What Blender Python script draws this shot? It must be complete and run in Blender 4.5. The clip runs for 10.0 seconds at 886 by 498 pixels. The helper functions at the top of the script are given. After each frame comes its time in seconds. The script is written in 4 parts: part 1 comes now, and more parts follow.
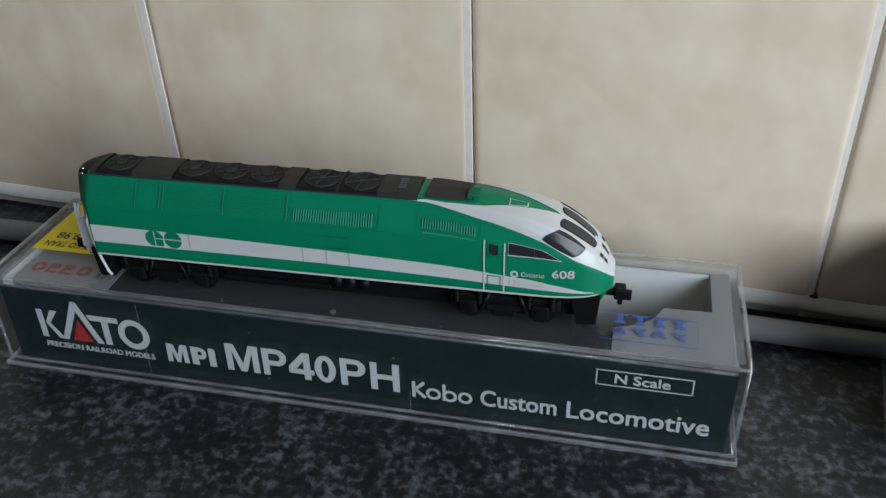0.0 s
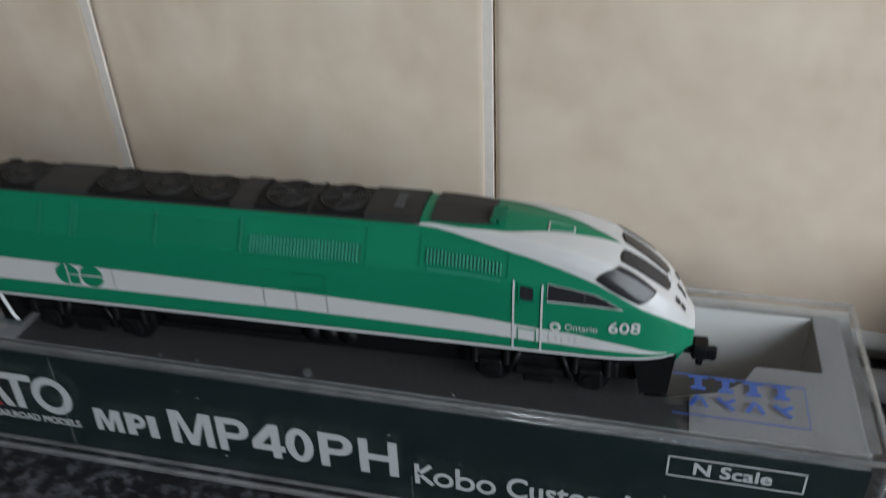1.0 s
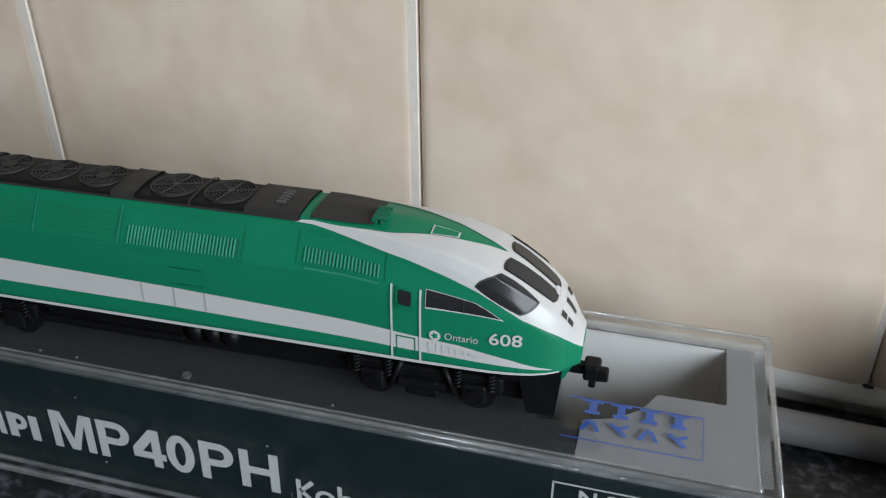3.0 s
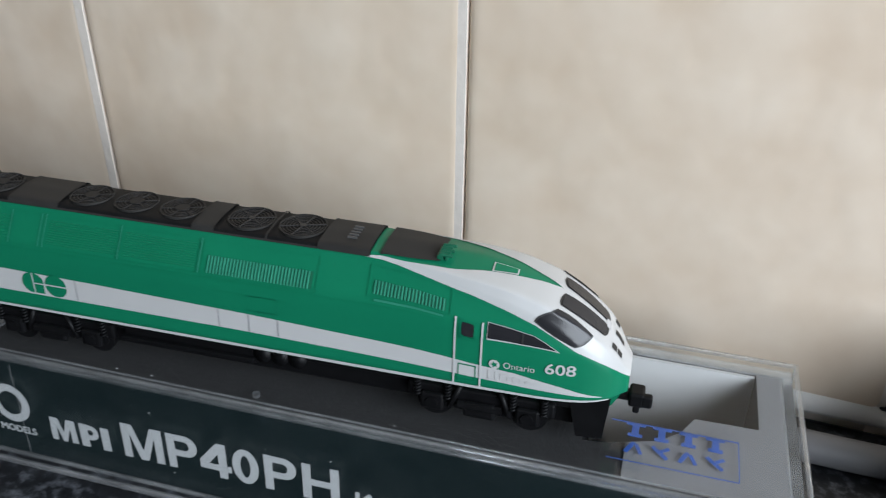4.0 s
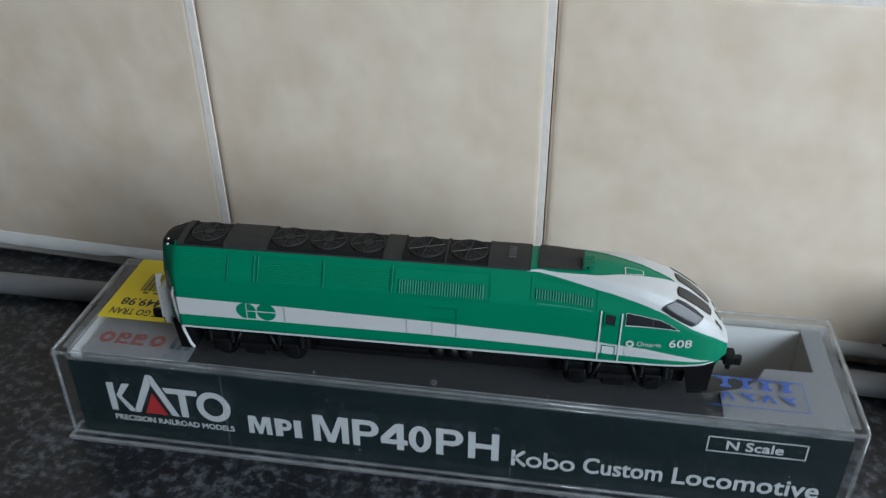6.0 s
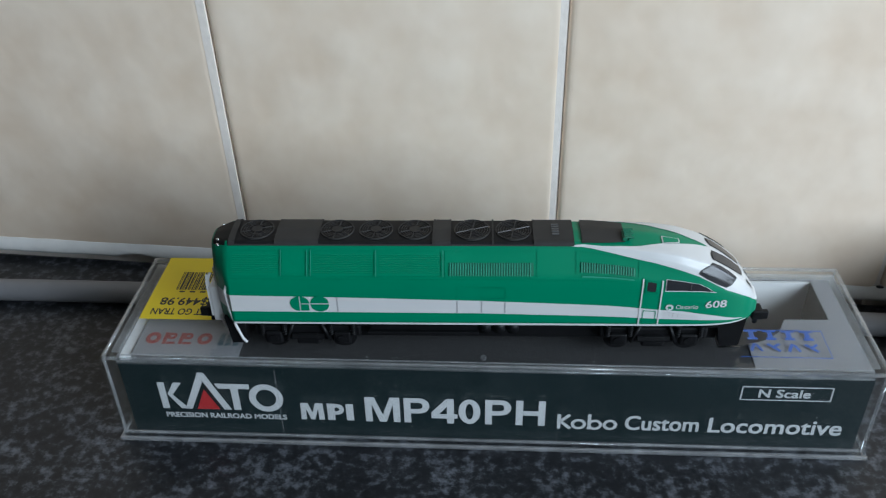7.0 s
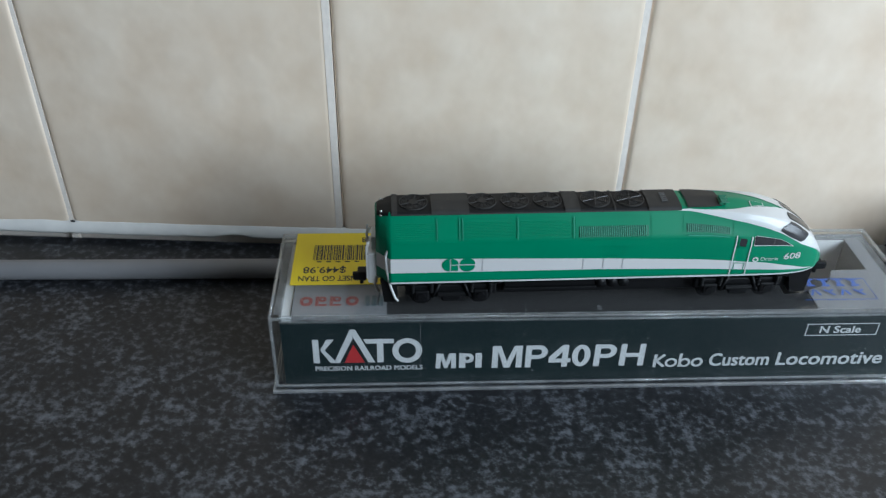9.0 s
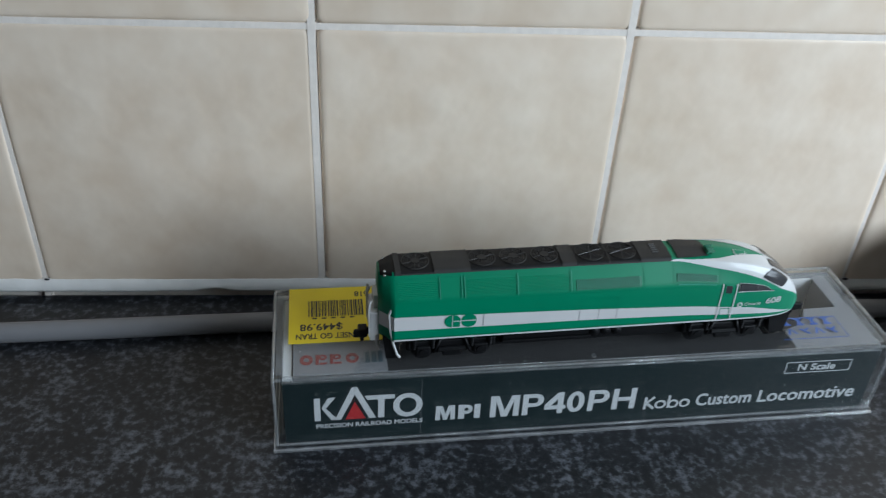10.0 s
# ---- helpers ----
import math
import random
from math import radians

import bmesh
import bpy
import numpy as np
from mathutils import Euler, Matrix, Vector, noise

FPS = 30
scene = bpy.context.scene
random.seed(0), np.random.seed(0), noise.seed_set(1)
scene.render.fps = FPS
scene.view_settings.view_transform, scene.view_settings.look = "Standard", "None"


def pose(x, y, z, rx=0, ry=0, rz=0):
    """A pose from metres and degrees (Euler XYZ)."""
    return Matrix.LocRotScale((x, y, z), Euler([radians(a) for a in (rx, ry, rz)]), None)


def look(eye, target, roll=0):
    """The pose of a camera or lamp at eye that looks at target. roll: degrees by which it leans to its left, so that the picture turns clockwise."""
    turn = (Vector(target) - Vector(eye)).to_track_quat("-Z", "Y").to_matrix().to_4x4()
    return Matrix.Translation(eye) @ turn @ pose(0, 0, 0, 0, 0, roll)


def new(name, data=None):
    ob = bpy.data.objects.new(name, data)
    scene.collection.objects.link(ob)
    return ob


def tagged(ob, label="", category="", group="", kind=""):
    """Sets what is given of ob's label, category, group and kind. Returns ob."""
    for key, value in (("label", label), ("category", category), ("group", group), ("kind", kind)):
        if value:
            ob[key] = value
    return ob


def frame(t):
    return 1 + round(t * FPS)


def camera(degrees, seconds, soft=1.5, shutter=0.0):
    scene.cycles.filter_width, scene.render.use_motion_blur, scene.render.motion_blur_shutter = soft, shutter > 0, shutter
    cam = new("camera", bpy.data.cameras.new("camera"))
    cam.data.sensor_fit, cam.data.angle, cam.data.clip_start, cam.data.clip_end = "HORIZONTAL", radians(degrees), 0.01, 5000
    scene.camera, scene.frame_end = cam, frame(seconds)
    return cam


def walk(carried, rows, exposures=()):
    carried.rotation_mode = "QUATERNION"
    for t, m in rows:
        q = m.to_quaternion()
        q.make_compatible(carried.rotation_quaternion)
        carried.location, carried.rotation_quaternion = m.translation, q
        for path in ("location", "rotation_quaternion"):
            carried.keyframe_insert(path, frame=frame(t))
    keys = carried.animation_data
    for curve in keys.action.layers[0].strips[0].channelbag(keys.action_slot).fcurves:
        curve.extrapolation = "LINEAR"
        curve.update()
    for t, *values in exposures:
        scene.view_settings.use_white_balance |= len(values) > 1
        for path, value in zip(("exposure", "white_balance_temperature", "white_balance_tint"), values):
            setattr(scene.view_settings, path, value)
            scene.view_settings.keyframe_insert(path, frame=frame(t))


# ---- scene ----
cam = camera(53.35, 10.0, soft=1.15, shutter=0.4)
PATH = [
    (0, (0.16729, -0.16475, 0.16061), (0.12845, -0.00007, 0.05397), -1.34),
    (0.3, (0.16365, -0.15532, 0.16195), (0.12405, 0.00798, 0.05348), -2.18),
    (0.5, (0.17001, -0.14960, 0.15895), (0.12249, 0.01587, 0.05715), -4.55),
    (0.7, (0.16441, -0.13336, 0.15951), (0.11946, 0.03260, 0.05736), -3.64),
    (1, (0.15542, -0.11336, 0.13608), (0.11367, 0.05049, 0.02927), -1.97),
    (1.2, (0.15898, -0.10836, 0.12677), (0.11706, 0.05773, 0.02353), -1.51),
    (1.5, (0.16940, -0.10634, 0.12577), (0.12457, 0.05999, 0.02416), -0.64),
    (2, (0.17873, -0.10290, 0.12312), (0.13236, 0.06476, 0.02441), -0.19),
    (2.2, (0.17750, -0.10516, 0.12600), (0.13100, 0.06271, 0.02774), -0.59),
    (3.3, (0.17423, -0.10715, 0.12527), (0.12830, 0.06229, 0.02945), 0.97),
    (3.5, (0.17229, -0.10726, 0.12558), (0.12584, 0.06203, 0.02975), 0.99),
    (4, (0.16664, -0.11645, 0.13675), (0.12185, 0.05246, 0.03946), 1.59),
    (4.5, (0.15846, -0.13537, 0.15172), (0.11523, 0.03559, 0.05737), 1.61),
    (4.7, (0.15364, -0.14569, 0.16753), (0.11278, 0.02415, 0.07013), 1.37),
    (5, (0.14890, -0.14864, 0.16904), (0.11213, 0.02066, 0.06912), 1.36),
    (5.2, (0.14510, -0.14706, 0.16498), (0.10873, 0.02183, 0.06423), 0.69),
    (6.3, (0.11935, -0.16626, 0.17461), (0.09847, 0.00017, 0.06568), -0.20),
    (6.5, (0.11438, -0.16886, 0.17729), (0.09688, -0.00375, 0.06579), -0.48),
    (7, (0.10101, -0.16650, 0.18051), (0.08986, -0.00220, 0.06702), -1.34),
    (7.5, (0.08542, -0.17075, 0.18198), (0.08198, -0.00723, 0.06687), -0.16),
    (8, (0.06586, -0.18996, 0.18769), (0.06785, -0.02676, 0.07209), 0.84),
    (8.5, (0.05596, -0.19967, 0.19173), (0.06003, -0.03655, 0.07607), 0.41),
    (9, (0.03985, -0.20318, 0.19566), (0.04924, -0.03923, 0.08149), 1.30),
    (9.5, (0.02480, -0.19270, 0.19595), (0.04147, -0.02676, 0.08556), 1.48),
    (10, (0.01713, -0.19822, 0.20800), (0.04394, -0.03395, 0.09710), 3.01),
]
walk(cam, [(t, look(eye, target, roll)) for t, eye, target, roll in PATH],
     [(0.0, -0.17, 6550, 12), (0.5, -0.25, 6700, 14), (1.0, -0.35, 6800, 16), (2.0, -0.44, 6900, 17), (3.5, 0.13, 6750, 15), (4.0, 0.14, 6650, 16), (4.5, 0.42, 6500, 15), (5.0, -0.36, 6450, 12), (6.5, 0.08, 6200, 12), (7.5, 0.20, 6150, 12), (9.0, 0.30, 6150, 11), (10.0, 0.12, 6200, 12)])

# ---- world and light ----
world = bpy.data.worlds.new("sky")
scene.world = world
world.use_nodes = True
sky = world.node_tree.nodes.new("ShaderNodeTexSky")
sky.sky_type, sky.sun_disc = "NISHITA", False
sky.sun_elevation, sky.sun_rotation = radians(35), radians(200)
world.node_tree.links.new(sky.outputs[0], world.node_tree.nodes["Background"].inputs[0])
world.node_tree.nodes["Background"].inputs[1].default_value = 0.12
scene.view_settings.exposure = 0.0


def window_light(loc, target, w, h, power, colour):
    data = bpy.data.lights.new("window_light", "AREA")
    data.shape, data.size, data.size_y, data.energy, data.color = "RECTANGLE", w, h, power, colour
    ob = new("window_light", data)
    ob.matrix_world = look(loc, target)
    return ob


window_light((0.82, -0.52, 0.37), (0.10, 0.02, 0.06), 0.72, 0.52, 12.6, (0.79, 0.92, 1.0))

# ---- materials ----
U = 0.1  # the plan is written in tenths of a metre


def mat(name, colour, rough=0.5, metal=0.0, vary=0.0, scale=200.0, bump=0.0, bump_scale=400.0, spec=0.5, coat=0.0):
    m = bpy.data.materials.new(name)
    m.use_nodes = True
    nt = m.node_tree
    b = nt.nodes["Principled BSDF"]
    b.inputs["Base Color"].default_value = (*colour, 1)
    b.inputs["Roughness"].default_value = rough
    b.inputs["Metallic"].default_value = metal
    b.inputs["Specular IOR Level"].default_value = spec
    b.inputs["Coat Weight"].default_value = coat
    b.inputs["Coat Roughness"].default_value = 0.1
    tc = nt.nodes.new("ShaderNodeTexCoord")
    if vary:
        n = nt.nodes.new("ShaderNodeTexNoise")
        n.inputs["Scale"].default_value, n.inputs["Detail"].default_value = scale, 5
        r = nt.nodes.new("ShaderNodeMapRange")
        r.inputs["From Min"].default_value, r.inputs["From Max"].default_value = 0.3, 0.7
        r.inputs["To Min"].default_value, r.inputs["To Max"].default_value = 1 - vary, 1 + vary
        h = nt.nodes.new("ShaderNodeHueSaturation")
        h.inputs["Color"].default_value = (*colour, 1)
        nt.links.new(tc.outputs["Object"], n.inputs["Vector"])
        nt.links.new(n.outputs["Fac"], r.inputs["Value"])
        nt.links.new(r.outputs[0], h.inputs["Value"])
        nt.links.new(h.outputs[0], b.inputs["Base Color"])
        q = nt.nodes.new("ShaderNodeMapRange")
        q.inputs["To Min"].default_value, q.inputs["To Max"].default_value = max(rough - 0.08, 0.02), min(rough + 0.08, 1)
        nt.links.new(n.outputs["Fac"], q.inputs["Value"])
        nt.links.new(q.outputs[0], b.inputs["Roughness"])
    if bump:
        n2 = nt.nodes.new("ShaderNodeTexNoise")
        n2.inputs["Scale"].default_value, n2.inputs["Detail"].default_value = bump_scale, 4
        bp = nt.nodes.new("ShaderNodeBump")
        bp.inputs["Strength"].default_value, bp.inputs["Distance"].default_value = bump, 0.0006
        nt.links.new(tc.outputs["Object"], n2.inputs["Vector"])
        nt.links.new(n2.outputs["Fac"], bp.inputs["Height"])
        nt.links.new(bp.outputs[0], b.inputs["Normal"])
    return m


def tile_material():
    m = bpy.data.materials.new("cream_glazed_tile")
    m.use_nodes = True
    nt = m.node_tree
    b = nt.nodes["Principled BSDF"]
    tc, info = nt.nodes.new("ShaderNodeTexCoord"), nt.nodes.new("ShaderNodeObjectInfo")
    add = nt.nodes.new("ShaderNodeVectorMath")
    sc = nt.nodes.new("ShaderNodeMath")
    sc.operation = "MULTIPLY"
    sc.inputs[1].default_value = 7.0
    nt.links.new(info.outputs["Random"], sc.inputs[0])
    nt.links.new(tc.outputs["Object"], add.inputs[0])
    nt.links.new(sc.outputs[0], add.inputs[1])
    big, fine = nt.nodes.new("ShaderNodeTexNoise"), nt.nodes.new("ShaderNodeTexNoise")
    big.inputs["Scale"].default_value, big.inputs["Detail"].default_value, big.inputs["Roughness"].default_value = 62.0, 2.5, 0.5
    fine.inputs["Scale"].default_value, fine.inputs["Detail"].default_value = 420.0, 5.0
    ramp = nt.nodes.new("ShaderNodeValToRGB")
    ramp.color_ramp.elements[0].position, ramp.color_ramp.elements[0].color = 0.2, (0.745, 0.590, 0.450, 1)
    ramp.color_ramp.elements[1].position, ramp.color_ramp.elements[1].color = 0.75, (0.875, 0.742, 0.608, 1)
    mix = nt.nodes.new("ShaderNodeMixRGB")
    mix.blend_type, mix.inputs[0].default_value = "OVERLAY", 0.02
    tone = nt.nodes.new("ShaderNodeHueSaturation")
    tr = nt.nodes.new("ShaderNodeMapRange")
    tr.inputs["To Min"].default_value, tr.inputs["To Max"].default_value = 0.95, 1.05
    nt.links.new(info.outputs["Random"], tr.inputs["Value"])
    for n in (big, fine):
        nt.links.new(add.outputs[0], n.inputs["Vector"])
    nt.links.new(big.outputs["Fac"], ramp.inputs[0])
    nt.links.new(ramp.outputs[0], mix.inputs[1])
    nt.links.new(fine.outputs["Fac"], mix.inputs[2])
    nt.links.new(mix.outputs[0], tone.inputs["Color"])
    nt.links.new(tr.outputs[0], tone.inputs["Value"])
    nt.links.new(tone.outputs[0], b.inputs["Base Color"])
    b.inputs["Roughness"].default_value = 0.42
    bump, bump2 = nt.nodes.new("ShaderNodeBump"), nt.nodes.new("ShaderNodeBump")
    bump.inputs["Strength"].default_value, bump.inputs["Distance"].default_value = 0.4, 0.0014
    bump2.inputs["Strength"].default_value, bump2.inputs["Distance"].default_value = 0.02, 0.0004
    nt.links.new(big.outputs["Fac"], bump.inputs["Height"])
    nt.links.new(fine.outputs["Fac"], bump2.inputs["Height"])
    nt.links.new(bump.outputs[0], bump2.inputs["Normal"])
    nt.links.new(bump2.outputs[0], b.inputs["Normal"])
    return m


def worktop_material():
    m = bpy.data.materials.new("dark_granite_laminate")
    m.use_nodes = True
    nt = m.node_tree
    b = nt.nodes["Principled BSDF"]
    tc = nt.nodes.new("ShaderNodeTexCoord")
    warp = nt.nodes.new("ShaderNodeTexNoise")
    warp.inputs["Scale"].default_value, warp.inputs["Detail"].default_value, warp.inputs["Roughness"].default_value = 360.0, 6.0, 0.60
    ramp = nt.nodes.new("ShaderNodeValToRGB")
    e = ramp.color_ramp.elements
    e[0].position, e[0].color = 0.40, (0.007, 0.008, 0.010, 1)
    e[1].position, e[1].color = 0.71, (0.108, 0.117, 0.135, 1)
    e.new(0.50).color = (0.015, 0.0165, 0.020, 1)
    e.new(0.58).color = (0.050, 0.054, 0.062, 1)
    patch = nt.nodes.new("ShaderNodeTexNoise")
    patch.inputs["Scale"].default_value, patch.inputs["Detail"].default_value = 70.0, 4.0
    pr = nt.nodes.new("ShaderNodeMapRange")
    pr.inputs["From Min"].default_value, pr.inputs["From Max"].default_value = 0.3, 0.7
    pr.inputs["To Min"].default_value, pr.inputs["To Max"].default_value = -0.085, 0.075
    sm = nt.nodes.new("ShaderNodeMath")
    nt.links.new(tc.outputs["Object"], warp.inputs["Vector"])
    nt.links.new(tc.outputs["Object"], patch.inputs["Vector"])
    nt.links.new(patch.outputs["Fac"], pr.inputs["Value"])
    nt.links.new(pr.outputs[0], sm.inputs[0])
    nt.links.new(warp.outputs["Fac"], sm.inputs[1])
    nt.links.new(sm.outputs[0], ramp.inputs[0])
    nt.links.new(ramp.outputs[0], b.inputs["Base Color"])
    b.inputs["Roughness"].default_value = 0.40
    b.inputs["Specular IOR Level"].default_value = 0.45
    bp = nt.nodes.new("ShaderNodeBump")
    bp.inputs["Strength"].default_value, bp.inputs["Distance"].default_value = 0.15, 0.0004
    nt.links.new(warp.outputs["Fac"], bp.inputs["Height"])
    nt.links.new(bp.outputs[0], b.inputs["Normal"])
    return m


def clear_plastic(name, haze, gloss=None):
    """Clear polystyrene: sees through, with Fresnel gloss and a little haze."""
    m = bpy.data.materials.new(name)
    m.use_nodes = True
    nt = m.node_tree
    nt.nodes.remove(nt.nodes["Principled BSDF"])
    out = nt.nodes["Material Output"]
    tr, gl, df = nt.nodes.new("ShaderNodeBsdfTransparent"), nt.nodes.new("ShaderNodeBsdfGlossy"), nt.nodes.new("ShaderNodeBsdfDiffuse")
    gl.inputs["Roughness"].default_value = 0.06
    df.inputs["Color"].default_value = (0.75, 0.76, 0.78, 1)
    tr.inputs["Color"].default_value = (0.97, 0.98, 0.98, 1)
    mix1, mix2 = nt.nodes.new("ShaderNodeMixShader"), nt.nodes.new("ShaderNodeMixShader")
    fr = nt.nodes.new("ShaderNodeFresnel")
    fr.inputs["IOR"].default_value = 1.5
    nz = nt.nodes.new("ShaderNodeTexNoise")
    nz.inputs["Scale"].default_value, nz.inputs["Detail"].default_value = 160.0, 6.0
    mr = nt.nodes.new("ShaderNodeMapRange")
    mr.inputs["From Min"].default_value, mr.inputs["From Max"].default_value = 0.35, 0.75
    mr.inputs["To Min"].default_value, mr.inputs["To Max"].default_value = haze * 0.6, haze * 1.5
    tc = nt.nodes.new("ShaderNodeTexCoord")
    nt.links.new(tc.outputs["Object"], nz.inputs["Vector"])
    nt.links.new(nz.outputs["Fac"], mr.inputs["Value"])
    nt.links.new(mr.outputs[0], mix1.inputs[0])
    nt.links.new(tr.outputs[0], mix1.inputs[1])
    nt.links.new(df.outputs[0], mix1.inputs[2])
    if gloss is None:
        nt.links.new(fr.outputs[0], mix2.inputs[0])
    else:
        mix2.inputs[0].default_value = gloss
    nt.links.new(mix1.outputs[0], mix2.inputs[1])
    nt.links.new(gl.outputs[0], mix2.inputs[2])
    nt.links.new(mix2.outputs[0], out.inputs["Surface"])
    return m


TILE, WORKTOP = tile_material(), worktop_material()
GROUT = mat("white_grout", (0.84, 0.76, 0.69), 0.8, vary=0.05, scale=300, bump=0.2, bump_scale=900)
SEALANT = mat("white_sealant", (0.74, 0.73, 0.71), 0.4, vary=0.05, scale=120, bump=0.2, bump_scale=200)
BOUNCEWALL = mat("taupe_bounce_tone", (0.50, 0.47, 0.43), 0.8, vary=0.04, scale=6, bump=0.1)
PLASTER = mat("painted_plaster", (0.80, 0.79, 0.76), 0.8, vary=0.04, scale=6, bump=0.1)
FLOORING = mat("vinyl_floor", (0.30, 0.26, 0.22), 0.5, vary=0.15, scale=9)
CABLE = mat("grey_white_pvc", (0.19, 0.19, 0.20), 0.45, vary=0.05, scale=60)
CLEAR = clear_plastic("clear_polystyrene", 0.004)
CLEAR_IN = clear_plastic("clear_polystyrene_inner", 0.004, 0.04)
RIM = clear_plastic("clear_polystyrene_edge", 0.13, 0.24)
CARD = mat("dark_green_card", (0.0045, 0.0135, 0.015), 0.5, vary=0.1, scale=40, spec=0.25)
PRINT = mat("white_print", (0.54, 0.55, 0.56), 0.5, vary=0.04, scale=500)
REDPRINT = mat("red_print", (0.42, 0.022, 0.025), 0.5, vary=0.05, scale=500)
FAINTRED = mat("faded_red_print", (0.30, 0.07, 0.065), 0.6, vary=0.08, scale=500)
FAINTTEAL = mat("faded_teal_print", (0.10, 0.14, 0.16), 0.6, vary=0.08, scale=500)
BLUEPRINT = mat("blue_ink", (0.04, 0.13, 0.50), 0.5, vary=0.12, scale=500)
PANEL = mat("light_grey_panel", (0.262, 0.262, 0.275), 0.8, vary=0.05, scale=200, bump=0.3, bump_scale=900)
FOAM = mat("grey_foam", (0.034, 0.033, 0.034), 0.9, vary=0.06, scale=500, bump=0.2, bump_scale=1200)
LINER = mat("white_card_liner", (0.70, 0.70, 0.70), 0.7, vary=0.03, scale=80)
YELLOW = mat("yellow_paper", (0.72, 0.56, 0.01), 0.55, vary=0.04, scale=90)
INK = mat("black_ink", (0.03, 0.03, 0.025), 0.6, vary=0.1, scale=700)
GREEN = mat("green_paint", (0.000, 0.180, 0.090), 0.34, vary=0.04, scale=60, spec=0.25, coat=0.0)
# lighter green that paints edge highlights onto the grille ribs, seams and strip
GREEN_LIT = mat("highlit_green", (0.018, 0.225, 0.142), 0.4, vary=0.1, scale=300)
GREEN_DARK = mat("dark_green_plastic_and_rib_shade", (0.0, 0.120, 0.062), 0.5, vary=0.05, scale=200)
WHITE = mat("white_paint", (0.54, 0.54, 0.535), 0.40, vary=0.02, scale=60, coat=0.2)
ROOF = mat("dark_grey_roof", (0.009, 0.009, 0.0095), 0.55, vary=0.15, scale=300, spec=0.16)
PLATE = mat("charcoal_roof_plate", (0.030, 0.029, 0.028), 0.55, vary=0.1, scale=300, spec=0.22)
HUB = mat("grey_fan_hub", (0.014, 0.014, 0.0145), 0.5, vary=0.1, scale=300, spec=0.3)
FANRING = mat("satin_black_metal", (0.024, 0.024, 0.025), 0.36, vary=0.1, scale=300, spec=0.4)
SEAM = mat("pale_grey_seam", (0.34, 0.34, 0.35), 0.6, vary=0.05, scale=300)
SLAT_GLINT = mat("slat_highlight_grey", (0.085, 0.085, 0.085), 0.4, vary=0.1, scale=300)
BLACK = mat("black_plastic", (0.005, 0.005, 0.0057), 0.45, vary=0.2, scale=400, spec=0.18)
GLASS = mat("smoked_glazing", (0.022, 0.022, 0.025), 0.16, vary=0.1, scale=150, spec=0.35)
SEAL = mat("dark_grey_gasket", (0.02, 0.02, 0.02), 0.5, vary=0.1, scale=300)
STEEL = mat("bright_metal", (0.6, 0.6, 0.6), 0.2, metal=1.0, vary=0.1, scale=300)
LENS = mat("clear_lamp_lens", (0.55, 0.55, 0.56), 0.1, vary=0.1, scale=300)
PURPLE = mat("dark_purple_card", (0.030, 0.022, 0.045), 0.4, vary=0.1, scale=60)


# ---- mesh helpers ----
def mesh(name, verts, faces, material, smooth=False):
    me = bpy.data.meshes.new(name)
    me.from_pydata([tuple(c * U for c in v) for v in verts], [], faces)
    me.materials.append(material)
    bm = bmesh.new()
    bm.from_mesh(me)
    bmesh.ops.recalc_face_normals(bm, faces=bm.faces)
    bm.to_mesh(me)
    bm.free()
    if smooth:
        for p in me.polygons:
            p.use_smooth = True
    me.update()
    return me


def part(name, geometry, material, parent, label="", smooth=False):
    """One mesh object from (verts, faces), under a thing or under a part."""
    ob = new(name, mesh(name, *geometry, material, smooth))
    ob.parent = parent
    return tagged(ob, label=label)


def thing(name, at, label, category, kind="", group="", turn=0.0):
    """An Empty at a thing's base."""
    ob = new(name)
    ob.empty_display_size = 0.02
    ob.matrix_basis = pose(at[0] * U, at[1] * U, at[2] * U, 0, 0, turn)
    return tagged(ob, label, category, group, kind)


def join(*pieces):
    verts, faces = [], []
    for v, f in pieces:
        n = len(verts)
        verts += list(v)
        faces += [tuple(i + n for i in q) for q in f]
    return verts, faces


def from_bm(bm):
    bm.verts.ensure_lookup_table()
    bm.verts.index_update()
    out = [tuple(v.co) for v in bm.verts], [tuple(v.index for v in f.verts) for f in bm.faces]
    bm.free()
    return out


def box(x0, x1, y0, y1, z0, z1, bevel=0.0, seg=2):
    bm = bmesh.new()
    bmesh.ops.create_cube(bm, size=1)
    for v in bm.verts:
        v.co = Vector(((x0 + x1) / 2 + v.co.x * (x1 - x0), (y0 + y1) / 2 + v.co.y * (y1 - y0), (z0 + z1) / 2 + v.co.z * (z1 - z0)))
    if bevel:
        bmesh.ops.bevel(bm, geom=bm.edges[:], offset=bevel, segments=seg, affect="EDGES", profile=0.5)
    return from_bm(bm)


def prism(outline, lo, hi, axis="z"):
    """An outline of pairs, drawn from lo to hi along an axis."""
    n = len(outline)
    put = {"z": lambda a, b, c: (a, b, c), "y": lambda a, b, c: (a, c, b), "x": lambda a, b, c: (c, a, b)}[axis]
    verts = [put(a, b, lo) for a, b in outline] + [put(a, b, hi) for a, b in outline]
    faces = [tuple(range(n)), tuple(range(n, 2 * n))[::-1]] + [(i, (i + 1) % n, n + (i + 1) % n, n + i) for i in range(n)]
    return verts, faces


